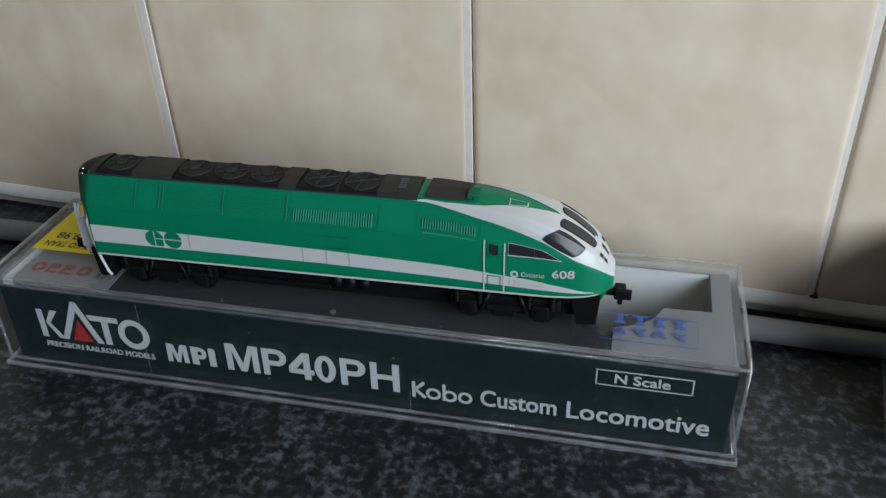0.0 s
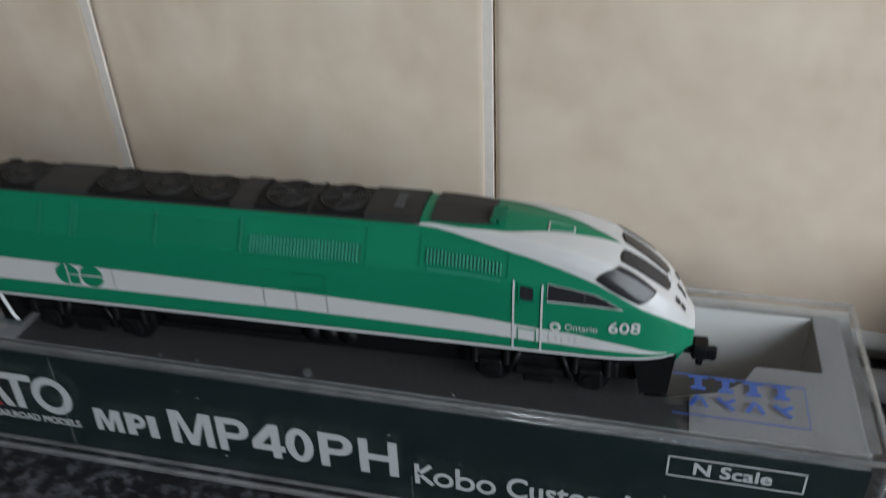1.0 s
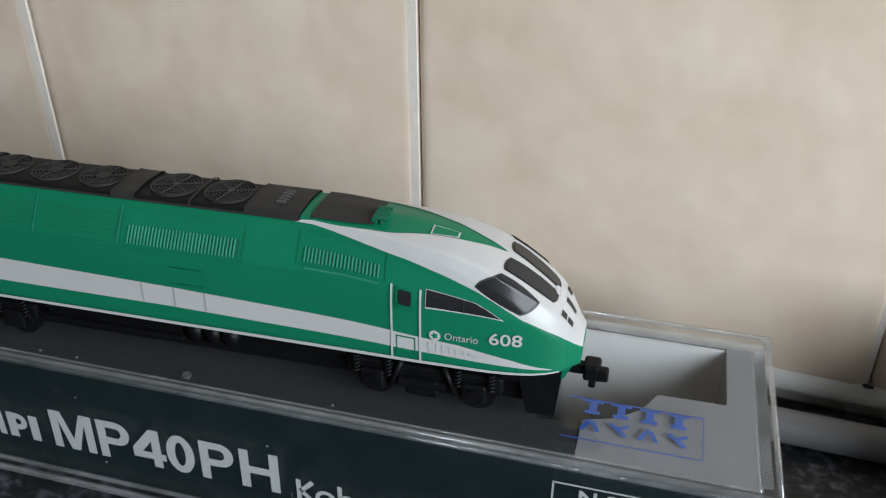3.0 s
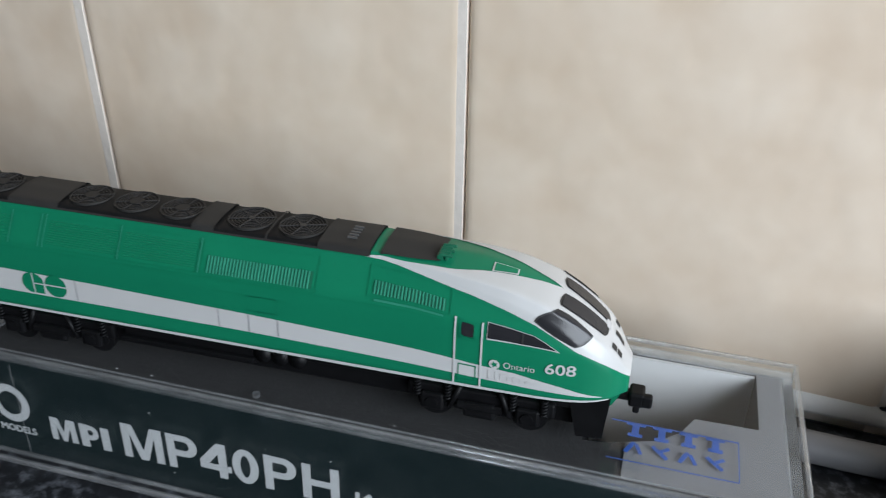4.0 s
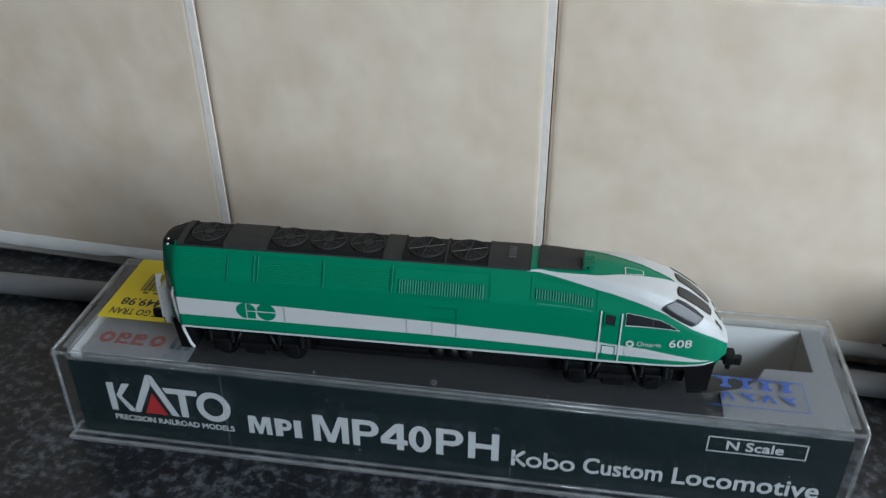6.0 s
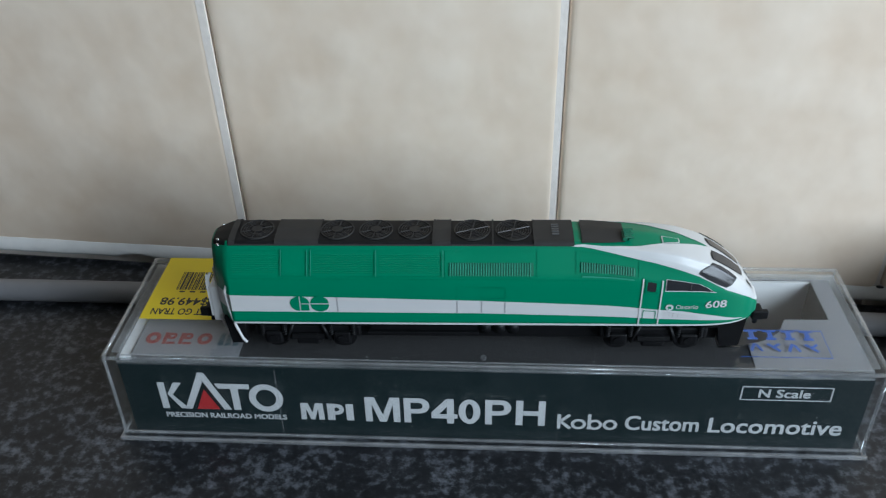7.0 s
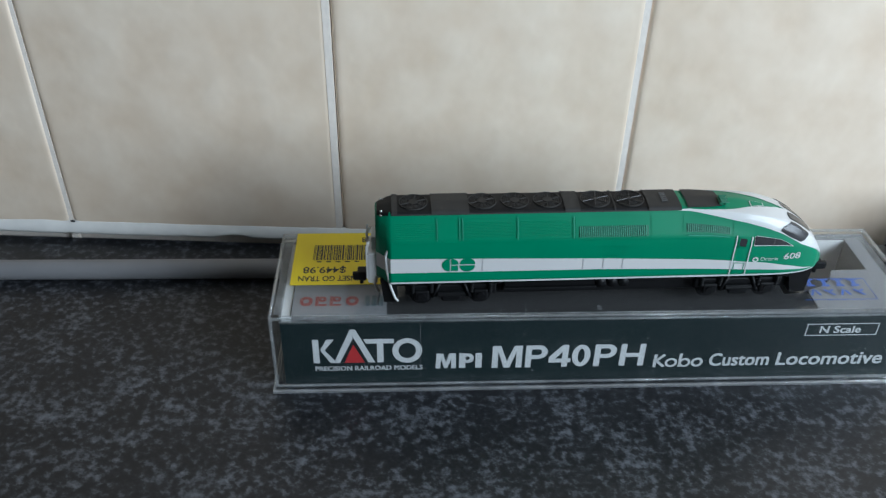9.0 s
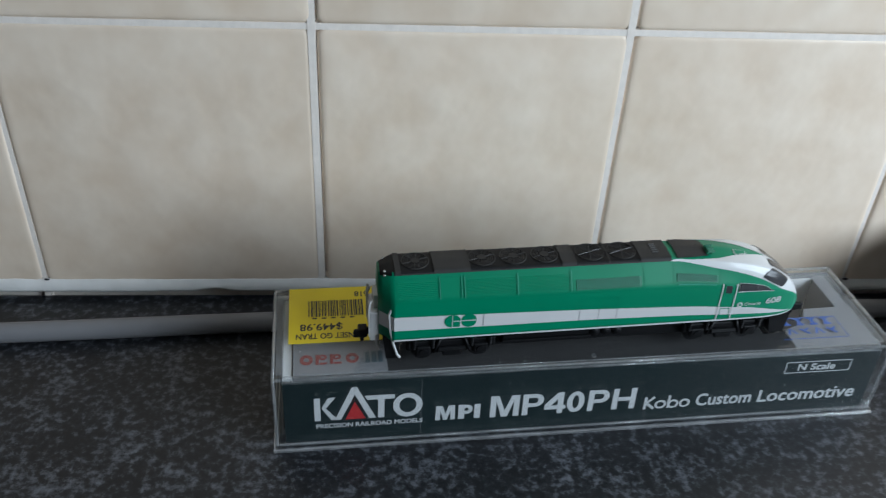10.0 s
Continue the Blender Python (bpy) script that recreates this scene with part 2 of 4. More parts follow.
def ring(cx, cy, r0, r1, lo, hi, axis="z", n=32, sy=1.0):
    put = {"z": lambda a, b, c: (a, b, c), "y": lambda a, b, c: (a, c, b), "x": lambda a, b, c: (c, a, b)}[axis]
    verts, faces = [], []
    for i in range(n):
        t = 2 * math.pi * i / n
        for r, h in ((r0, lo), (r1, lo), (r1, hi), (r0, hi)):
            verts.append(put(cx + r * math.cos(t), cy + sy * r * math.sin(t), h))
    for i in range(n):
        a, b = 4 * i, 4 * ((i + 1) % n)
        faces += [(a + k, a + (k + 1) % 4, b + (k + 1) % 4, b + k) for k in range(4)]
    return verts, faces


def disc(cx, cy, r, lo, hi, axis="z", n=24, sy=1.0):
    return prism([(cx + r * math.cos(2 * math.pi * i / n), cy + sy * r * math.sin(2 * math.pi * i / n)) for i in range(n)], lo, hi, axis)


def tube(points, r, n=8, round_path=False):
    """A round bar along points."""
    pts = [Vector(p) for p in points]
    verts, faces = [], []
    for i, p in enumerate(pts):
        d = (pts[min(i + 1, len(pts) - 1)] - pts[max(i - 1, 0)]).normalized()
        a = d.orthogonal().normalized() if abs(d.z) > 0.9 else d.cross(Vector((0, 0, 1))).normalized()
        b = d.cross(a)
        for k in range(n):
            t = 2 * math.pi * k / n
            verts.append(tuple(p + r * (math.cos(t) * a + math.sin(t) * b)))
    for i in range(len(pts) - 1):
        for k in range(n):
            faces.append((i * n + k, i * n + (k + 1) % n, (i + 1) * n + (k + 1) % n, (i + 1) * n + k))
    faces += [tuple(range(n))[::-1], tuple(range((len(pts) - 1) * n, len(pts) * n))]
    return verts, faces


def lettering(text, x0, x1, z0, z1, weight=0.0):
    """Flat letters of the built-in font, stretched into a frame; pairs of (across, up)."""
    data = bpy.data.curves.new("letters", "FONT")
    data.body, data.offset, data.resolution_u = text, weight, 3
    ob = bpy.data.objects.new("letters", data)
    me = bpy.data.meshes.new_from_object(ob)
    co = [(v.co.x, v.co.y) for v in me.vertices]
    faces = [tuple(p.vertices) for p in me.polygons]
    bpy.data.objects.remove(ob)
    bpy.data.meshes.remove(me)
    xs, zs = [c[0] for c in co], [c[1] for c in co]
    fx, fz = (x1 - x0) / (max(xs) - min(xs)), (z1 - z0) / (max(zs) - min(zs))
    return [(x0 + (a - min(xs)) * fx, z0 + (b - min(zs)) * fz) for a, b in co], faces


def bold(text, x0, x1, z0, z1, w):
    """The same letters, thickened by w each way: copies a hair behind one another."""
    flat_co, faces = lettering(text, x0 + w, x1 - w, z0 + w, z1 - w)
    shifts = [(0, 0), (w, 0), (-w, 0), (0, w), (0, -w), (w, w), (-w, w), (w, -w), (-w, -w)]
    verts, out = [], []
    for k, (dx, dz) in enumerate(shifts):
        out += [tuple(i + len(verts) for i in q) for q in faces]
        verts += [(a + dx, 0.00012 * k, b + dz) for a, b in flat_co]
    return verts, out


def set_at(letters, y):
    return [(a, y + d, b + 0.004) for a, d, b in letters[0]], letters[1]


def bar(ax, az, bx, bz, w):
    """A stroke from a to b, w wide, as a flat outline."""
    d = Vector((bx - ax, bz - az)).normalized()
    n = Vector((-d.y, d.x)) * w / 2
    return [(ax + n.x, az + n.y), (ax - n.x, az - n.y), (bx - n.x, bz - n.y), (bx + n.x, bz + n.y)]


# ---- the room ----
TURN, LEAN = -4.04, 2.2
WALL_D, JOINT0, PITCH, COURSE = 0.8245, -0.930, 1.0405, 1.0946
nx, ny = -math.sin(radians(TURN)), math.cos(radians(TURN))


def structure(name, geometry, material, label, category, at=(0, 0, 0), turn=0.0, smooth=False, lean=0.0):
    ob = new(name, mesh(name, *geometry, material, smooth))
    ob.matrix_basis = pose(at[0] * U, at[1] * U, at[2] * U, lean, 0, turn)
    return tagged(ob, label, category, kind="structure")


wall = structure("wall_north", box(-20, 9, 0.024, 1.2, -9, 15), GROUT, "white grout bed of a cream tiled kitchen wall", "wall", (nx * WALL_D, ny * WALL_D, 0), TURN, lean=LEAN)
structure("worktop", box(-19.8, 8.5, -5.2, 0.010, -0.38, 0, 0.02), WORKTOP, "dark speckled granite-look laminate kitchen worktop", "worktop", (nx * WALL_D, ny * WALL_D, 0), TURN)
structure("floor", box(-20, 8.6, -24, 4, -9.5, -9.0), FLOORING, "plain brown vinyl kitchen floor", "floor")
structure("ceiling", box(-20, 8.6, -24, 4, 15, 15.6), PLASTER, "plain white painted kitchen ceiling", "ceiling")
# unseen walls added in taupe, their tone set to limit the bounced light
structure("wall_west", box(-20.8, -20, -24, 4, -9, 15), BOUNCEWALL, "unseen plain taupe wall toned to set the bounced light", "wall")
structure("wall_south", box(-20, 8.6, -24.8, -24, -9, 15), BOUNCEWALL, "unseen plain taupe wall toned to set the bounced light", "wall")
# the window wall at the end of the worktop
structure("wall_east", join(box(8.6, 9.4, -24, -9.4, -9, 15), box(8.6, 9.4, -0.4, 4, -9, 15), box(8.6, 9.4, -9.4, -0.4, -9, 0.9), box(8.6, 9.4, -9.4, -0.4, 8.2, 15)), PLASTER, "off-white plaster wall with a wide window opening", "wall")
structure("window_1", join(box(8.8, 9.2, -9.4, -0.4, 0.9, 1.2), box(8.8, 9.2, -9.4, -0.4, 7.9, 8.2), box(8.8, 9.2, -9.4, -9.1, 1.2, 7.9), box(8.8, 9.2, -0.7, -0.4, 1.2, 7.9)), WHITE, "white framed kitchen window", "window")


def sealant_bead():
    verts, faces, n = [], [], 700
    prof = [(0.006, 0.080), (-0.008, 0.073), (-0.019, 0.056), (-0.024, 0.040), (-0.021, 0.030), (0.006, 0.025)]
    for i in range(n + 1):
        u = -4.0 + 9.5 * i / n
        w = noise.noise((u * 2.1, 0, 0)) * 0.006 + noise.noise((u * 9, 3, 0)) * 0.003
        top = noise.noise((u * 3.3, 7, 0)) * 0.005 + noise.noise((u * 14, 9, 0)) * 0.003
        low = max(0.0, noise.noise((u * 5.0, 5, 0)) - 0.15) * 0.04 + noise.noise((u * 23, 1, 0)) * 0.003
        for k, (y, z) in enumerate(prof):
            verts.append((u, y - (w if 0 < k < 5 else 0), z + top * (1 if k < 3 else 0) + low * (1 if k > 2 else 0)))
    m = len(prof)
    for i in range(n):
        faces += [(i * m + k, i * m + (k + 1) % m, (i + 1) * m + (k + 1) % m, (i + 1) * m + k) for k in range(m)]
    return verts, faces


structure("sealant", sealant_bead(), SEALANT, "uneven bead of white sealant along the tiles", "sealant", (nx * WALL_D, ny * WALL_D, 0), TURN, smooth=True)


# ---- the cable on the worktop ----
def cable():
    keys = np.array([(-4.0, 0.665), (-2.2, 0.635), (-0.95, 0.617), (-0.5, 0.614), (-0.2, 0.611), (0.6, 0.60), (1.4, 0.565), (2.1, 0.522), (2.6, 0.500), (3.5, 0.46), (4.5, 0.44)])
    xs = np.linspace(-4, 4.5, 240)
    ys = np.interp(xs, keys[:, 0], keys[:, 1])
    ys = np.convolve(np.pad(ys, 8, mode="edge"), np.ones(17) / 17, "valid")
    return tube([(x, y + 0.004 * noise.noise((x * 1.7, 2, 0)), 0.0375) for x, y in zip(xs, ys)], 0.037, 16)


c = new("cable", mesh("cable", *cable(), CABLE, True))
tagged(c, "grey-white round cable lying on the worktop along the wall", "cable")


# ---- the display box ----
L, D, H = 2.0, 0.447, 0.300
case = thing("display_box", (0, 0, 0), "clear plastic display box with a dark green printed card", "box")
T = 0.013


def shell():
    """An open-bottomed lid with walls of real thickness."""
    return join(box(0, L, 0, D, H - T, H, 0.004, 2), box(0, L, 0, T, 0.012, H - T), box(0, L, D - T, D, 0.012, H - T), box(0, T, T, D - T, 0.012, H - T), box(L - T, L, T, D - T, 0.012, H - T))


lid = part("lid", shell(), CLEAR, case, "clear polystyrene lid")
lid.visible_shadow = False
lid.data.materials.append(CLEAR_IN)
for f in lid.data.polygons:
    outer = (f.normal.z > 0.3 and f.center.z > (H - 0.006) * U) or (f.normal.y < -0.3 and f.center.y < 0.006 * U)
    f.material_index = 0 if outer else 1
E9 = 0.0048


def edge(*pts, r=E9):
    ob = part("lid_edge", tube(pts, r if abs(pts[0][2] - (H - 0.022)) > 1e-6 else 0.0026, 8), RIM, lid, smooth=True)
    ob.visible_shadow = False


i = 0.007
for a, b in (((i, i), (L - i, i)), ((i, D - i), (L - i, D - i)), ((i, i), (i, D - i)), ((L - i, i), (L - i, D - i))):
    edge((*a, H - (0.010 if a[1] < 0.1 and b[1] < 0.1 else 0.003)), (*b, H - (0.010 if b[1] < 0.1 and a[1] < 0.1 else 0.003)))
    edge((*a, 0.022), (*b, 0.022), r=E9 if a[1] + b[1] < 0.1 else 0.0024)
for a in ((i, i), (L - i, i), (i, D - i), (L - i, D - i)):
    edge((*a, 0.02), (*a, H - i), r=E9 if a[1] < 0.1 else 0.0022)
for y in (0.034, D - 0.03):
    edge((0.03, y, H - 0.022), (L - 0.03, y, H - 0.022))
for x in (0.034, L - 0.034):
    edge((x, 0.03, H - 0.021), (x, D - 0.03, H - 0.021), r=0.0036)
edge((0.03, 0.020, 0.265), (L - 0.03, 0.020, 0.265))
HEM = clear_plastic("hazed_polystyrene_hem", 0.20)
for hem in (box(L - 0.032, L - T - 0.001, 0.040, D - 0.036, H - T - 0.006, H - T - 0.001), box(T + 0.001, 0.032, 0.040, D - 0.036, H - T - 0.006, H - T - 0.001), box(T + 0.001, L - T - 0.001, D - 0.032, D - T - 0.001, H - T - 0.006, H - T - 0.001)):
    part("lid_hem", hem, HEM, lid, "hazy moulded lid hem").visible_shadow = False
part("base_flange", join(box(-0.007, L + 0.007, -0.010, -0.0005, 0.002, 0.015, 0.003), box(L + 0.0005, L + 0.007, 0.0, D, 0.002, 0.015, 0.003), box(-0.007, -0.0005, 0.0, D, 0.002, 0.015, 0.003)), RIM, case, "clear plastic base flange").visible_shadow = False
part("base", join(box(0.012, L - 0.012, 0.012, D - 0.012, 0.0, 0.012, 0.003), box(0.016, L - 0.016, 0.018, 0.026, 0.012, 0.05)), CLEAR_IN, case, "clear plastic base tray").visible_shadow = False
nub = part("nub", disc(0.992, 0.026, 0.008, H, H + 0.006, n=14), RIM, lid, "small moulded plastic nub")
card = part("card", box(0.032, L - 0.026, 0.020, 0.030, 0.016, 0.262), CARD, case, "dark green printed card")
YC, DZ = 0.0185, 0.004


def printed(name, geometry, material, label=""):
    return part(name, geometry, material, card, label)


def flat(*outlines):
    verts, faces = [], []
    for o in outlines:
        faces.append(tuple(range(len(verts), len(verts) + len(o))))
        verts += [(a, YC, b + DZ) for a, b in o]
    return verts, faces


def flat_ring(cx, cz, rx, rz, w, n=40, y=YC - 0.0008):
    verts, faces = [], []
    for k in range(n):
        t = 2 * math.pi * k / n
        verts += [(cx + rx * math.cos(t), y, cz + DZ + rz * math.sin(t)), (cx + (rx - w) * math.cos(t), y, cz + DZ + (rz - w) * math.sin(t))]
    for k in range(n):
        a, b = 2 * k, 2 * ((k + 1) % n)
        faces.append((a, a + 1, b + 1, b))
    return verts, faces


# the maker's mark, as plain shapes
printed("mark_bar", flat([(0.124, 0.099), (0.143, 0.099), (0.143, 0.194), (0.124, 0.194)]), PRINT)
printed("mark_wedge", flat([(0.146, 0.152), (0.168, 0.194), (0.190, 0.194), (0.160, 0.150), (0.196, 0.101), (0.176, 0.099)]), PRINT)
printed("mark_chevron", flat([(0.186, 0.099), (0.240, 0.232), (0.249, 0.232), (0.247, 0.196), (0.205, 0.099)], [(0.2495, 0.232), (0.256, 0.232), (0.314, 0.099), (0.293, 0.099), (0.2475, 0.204)]), PRINT)
printed("mark_triangle", flat([(0.219, 0.099), (0.282, 0.099), (0.248, 0.172)]), REDPRINT, "red triangle")
printed("mark_tee", flat([(0.287, 0.176), (0.372, 0.176), (0.372, 0.194), (0.279, 0.194)], [(0.320, 0.099), (0.340, 0.099), (0.340, 0.176), (0.320, 0.176)]), PRINT)
printed("mark_ring", flat_ring(0.413, 0.146, 0.046, 0.050, 0.019), PRINT)
printed("slogan", set_at(bold("PRECISION RAILROAD MODELS", 0.128, 0.461, 0.066, 0.085, 0.0007), YC), PRINT)
# the small maker's mark, as plain strokes
w = 0.020
printed("mark_strokes", flat([(0.501, 0.070), (0.516, 0.070), (0.517, 0.108), (0.528, 0.070), (0.538, 0.070), (0.549, 0.108), (0.550, 0.070), (0.565, 0.070), (0.563, 0.131), (0.543, 0.131), (0.533, 0.096), (0.523, 0.131), (0.503, 0.131)], bar(0.584, 0.070, 0.584, 0.131, w), bar(0.635, 0.070, 0.635, 0.131, w)), PRINT)
printed("mark_bow", flat_ring(0.600, 0.111, 0.020, 0.020, 0.013, 24), PRINT)
def heavy(text, spans, x0, x1, z0, z1):
    """Heavy upright capitals and figures from bars and bows, each a hair behind the last."""
    h, tv, th, layer = z1 - z0, 0.0185, 0.0165, [0]
    verts, faces = [], []

    def put(points):
        faces.append(tuple(range(len(verts), len(verts) + len(points))))
        layer[0] += 1
        verts.extend((a, YC - 0.0002 * (layer[0] % 3), b) for a, b in points)

    def slab(a0, a1, b0, b1):
        put([(a0, b0), (a1, b0), (a1, b1), (a0, b1)])

    def bow(cx, cz, rx, rz, lo, hi, n=20):
        for k in range(n):
            t, u = lo + (hi - lo) * k / n, lo + (hi - lo) * (k + 1) / n
            faces.append(tuple(range(len(verts), len(verts) + 4)))
            verts.extend((cx + (rx - d * tv) * math.cos(w), YC, cz + (rz - d * th) * math.sin(w)) for w, d in ((t, 0), (u, 0), (u, 1), (t, 1)))

    for ch, (f0, f1) in zip(text, spans):
        a, b = x0 + f0 * (x1 - x0), x0 + f1 * (x1 - x0)
        m = (a + b) / 2
        if ch == "M":
            put([(a, z0), (a, z1), (a + 1.4 * tv, z1), (m, z0 + 0.30 * h), (b - 1.4 * tv, z1), (b, z1), (b, z0), (b - tv, z0), (b - tv, z0 + 0.72 * h), (m + 0.5 * tv, z0), (m - 0.5 * tv, z0), (a + tv, z0 + 0.72 * h), (a + tv, z0)])
        elif ch == "P":
            r = 0.31 * h
            slab(a, a + tv, z0, z1)
            slab(a + tv, b - r, z1 - th, z1)
            slab(a + tv, b - r, z1 - 2 * r, z1 - 2 * r + th)
            bow(b - r, z1 - r, r, r, -math.pi / 2, math.pi / 2)
        elif ch == "H":
            slab(a, a + tv, z0, z1)
            slab(b - tv, b, z0, z1)
            slab(a + tv, b - tv, z0 + 0.5 * h - th / 2, z0 + 0.5 * h + th / 2)
        elif ch == "4":
            c, d = a + 0.60 * (b - a), z0 + 0.20 * h
            slab(c, c + tv, z0, z1)
            slab(c + tv, b, d, d + th)
            slab(a, c, d, d + th)
            put([(a, d + th), (a, d + 1.35 * th), (c - 0.10 * tv, z1), (c, z1), (c, z1 - 1.7 * th), (a + 1.15 * tv, d + th)])
        else:
            bow(m, (z0 + z1) / 2, (b - a) / 2, h / 2, 0, 2 * math.pi, 44)
    return verts, faces


printed("model_name", heavy("MP40PH", ((0.0, 0.195), (0.217, 0.360), (0.370, 0.515), (0.521, 0.642), (0.668, 0.812), (0.838, 1.0)), 0.677, 1.157, 0.0725, 0.1625), PRINT)
printed("mark_word", join(flat(bar(1.194, 0.060, 1.194, 0.113, 0.0095), bar(1.197, 0.086, 1.222, 0.112, 0.0095), bar(1.199, 0.086, 1.225, 0.061, 0.0095), bar(1.274, 0.060, 1.274, 0.115, 0.009)), flat_ring(1.246, 0.079, 0.020, 0.019, 0.0082, 24), flat_ring(1.289, 0.079, 0.019, 0.019, 0.0082, 24, YC - 0.0016), flat_ring(1.329, 0.079, 0.019, 0.019, 0.0082, 24)), PRINT)
printed("series_name", set_at(bold("Custom", 1.368, 1.562, 0.060, 0.114, 0.0012), YC), PRINT)
printed("kind_name", set_at(bold("Locomotive", 1.586, 1.931, 0.059, 0.113, 0.0012), YC), PRINT)
printed("scale_name", set_at(bold("N Scale", 1.695, 1.826, 0.190, 0.219, 0.0009), YC), PRINT)
printed("scale_frame", flat(bar(1.650, 0.2275, 1.880, 0.2275, 0.0035), bar(1.650, 0.1825, 1.880, 0.1825, 0.0035), bar(1.652, 0.181, 1.652, 0.229, 0.0035), bar(1.878, 0.181, 1.878, 0.229, 0.0035)), PRINT)


# foam with the cut-out for the model, liner and sheets inside
def foam_outline():
    inner = [(1.60, 0.115), (1.64, 0.118), (1.66, 0.125), (1.735, 0.150), (1.775, 0.185), (1.800, 0.235), (1.918, 0.238), (1.918, 0.414), (1.60, 0.414)]
    return inner


def foam_block():
    x0, x1, y0, y1, z0, z1 = 0.065, L - 0.026, 0.036, D - 0.022, 0.02, 0.276
    outer = [(x0, y0), (x1, y0), (x1, y1), (x0, y1)]
    inner = foam_outline()
    bm = bmesh.new()
    for z in (z0, z1):
        vo = [bm.verts.new((*p, z)) for p in outer]
        vi = [bm.verts.new((*p, z)) for p in inner]
        es = [bm.edges.new((vo[k], vo[(k + 1) % 4])) for k in range(4)] + [bm.edges.new((vi[k], vi[(k + 1) % len(vi)])) for k in range(len(vi))]
        bmesh.ops.triangle_fill(bm, use_beauty=True, use_dissolve=False, edges=es)
    bm.verts.ensure_lookup_table()
    n, m = 4, len(inner)
    v = bm.verts
    for k in range(n):
        bm.faces.new((v[k], v[(k + 1) % n], v[n + m + (k + 1) % n], v[n + m + k]))
    for k in range(m):
        a, b = n + k, n + (k + 1) % m
        bm.faces.new((v[a], v[b], v[b + n + m], v[a + n + m]))
    return from_bm(bm)


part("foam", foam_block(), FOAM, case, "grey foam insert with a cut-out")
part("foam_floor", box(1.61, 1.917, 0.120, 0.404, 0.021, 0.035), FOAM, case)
part("liner", box(1.601, 1.917, 0.405, 0.413, 0.021, 0.2755), LINER, case, "white card liner")
part("end_liner", box(0.034, 0.062, 0.036, D - 0.024, 0.02, 0.274), LINER, case, "white card end strip")
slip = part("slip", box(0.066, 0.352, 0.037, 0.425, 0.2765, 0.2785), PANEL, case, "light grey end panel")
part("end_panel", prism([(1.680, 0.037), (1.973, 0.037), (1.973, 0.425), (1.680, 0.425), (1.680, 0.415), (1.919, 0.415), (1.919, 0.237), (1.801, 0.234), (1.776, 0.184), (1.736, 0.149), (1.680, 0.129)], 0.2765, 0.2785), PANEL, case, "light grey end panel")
ZR = 0.2795
for k, x in enumerate((0.106, 0.152, 0.196, 0.246)):
    if k in (0, 3):
        geo = ring(x, 0.103, 0.009, 0.020, ZR, ZR + 0.001, n=22, sy=1.15)
    else:
        geo = join(box(x - 0.018, x - 0.008, 0.080, 0.126, ZR, ZR + 0.001), ring(x + 0.003, 0.112, 0.005, 0.013, ZR + 0.0004, ZR + 0.0014, n=18), box(x - 0.006, x + 0.017, 0.080, 0.088, ZR, ZR + 0.001))
    part("red_shape", geo, FAINTRED, slip, "faded red print")
for k in range(3):
    part("teal_bar", box(0.286 + 0.020 * k, 0.300 + 0.020 * k, 0.078, 0.128, ZR, ZR + 0.001), FAINTTEAL, slip, "faded teal print")
# blue stamp under the lid, as plain shapes
ZB = H - T - 0.0025
stamp = part("blue_stamp", join(*[box(x0, x1, y0, y1, ZB, ZB + 0.001) for x0, x1, y0, y1 in ((1.650, 1.880, 0.1785, 0.181), (1.650, 1.880, 0.072, 0.0735), (1.8790, 1.8805, 0.0735, 0.1785))]), BLUEPRINT, lid, "thin blue printed frame")
for k in range(4):
    x = 1.695 + 0.048 * k
    part("blue_shape", join(box(x - 0.017, x + 0.017, 0.172, 0.180, ZB, ZB + 0.001), box(x - 0.0065, x + 0.0065, 0.1495, 0.1719, ZB, ZB + 0.001), box(x - 0.013, x + 0.013, 0.141, 0.1494, ZB, ZB + 0.001)), BLUEPRINT, stamp)
    strokes = [bar(x - 0.015, 0.124, x + 0.012, 0.096, 0.008), bar(x + 0.015, 0.124, x - 0.004, 0.110, 0.007)] if k % 2 else [bar(x - 0.014, 0.096, x, 0.125, 0.008), bar(x + 0.014, 0.096, x + 0.004, 0.120, 0.007)]
    part("blue_shape", join(*[prism(o, ZB + 0.0004 * n, ZB + 0.001 + 0.0004 * n) for n, o in enumerate(strokes)]), BLUEPRINT, stamp)

# fine scratches and dust on the lid
for x, z0, z1 in ((0.452, 0.03, 0.27), (1.188, 0.024, 0.10)):
    part("scratch", box(x, x + 0.0011, -0.0008, 0.0, z0, z1), RIM, lid, "fine scratch").visible_shadow = False
rd = random.Random(8)
for k in range(9):
    x, y = rd.uniform(0.05, 1.95), rd.uniform(0.02, 0.40)
    if 0.35 < x < 1.72 and y > 0.03 and k % 3:
        y = 0.022
    q = rd.uniform(0.0012, 0.0032)
    part("dust_fleck", disc(x, y, q, H, H + 0.0008, n=6, sy=rd.uniform(0.3, 1.0)), PRINT, lid)
for k in range(12):
    x, z = rd.uniform(0.05, 1.95), rd.uniform(0.04, 0.26)
    part("dust_fleck", disc(x, z, rd.uniform(0.0010, 0.0022), -0.0008, 0.0, "y", 6, rd.uniform(0.3, 1.0)), PRINT, lid)

# ---- the price sticker on the lid ----
sticker = thing("price_sticker", (0.052, 0.158, H), "yellow paper price sticker with black print on the box", "sticker")
part("paper", box(0, 0.30, 0, 0.285, 0.0005, 0.002), YELLOW, sticker)
SX, SY = 0.30, 0.285


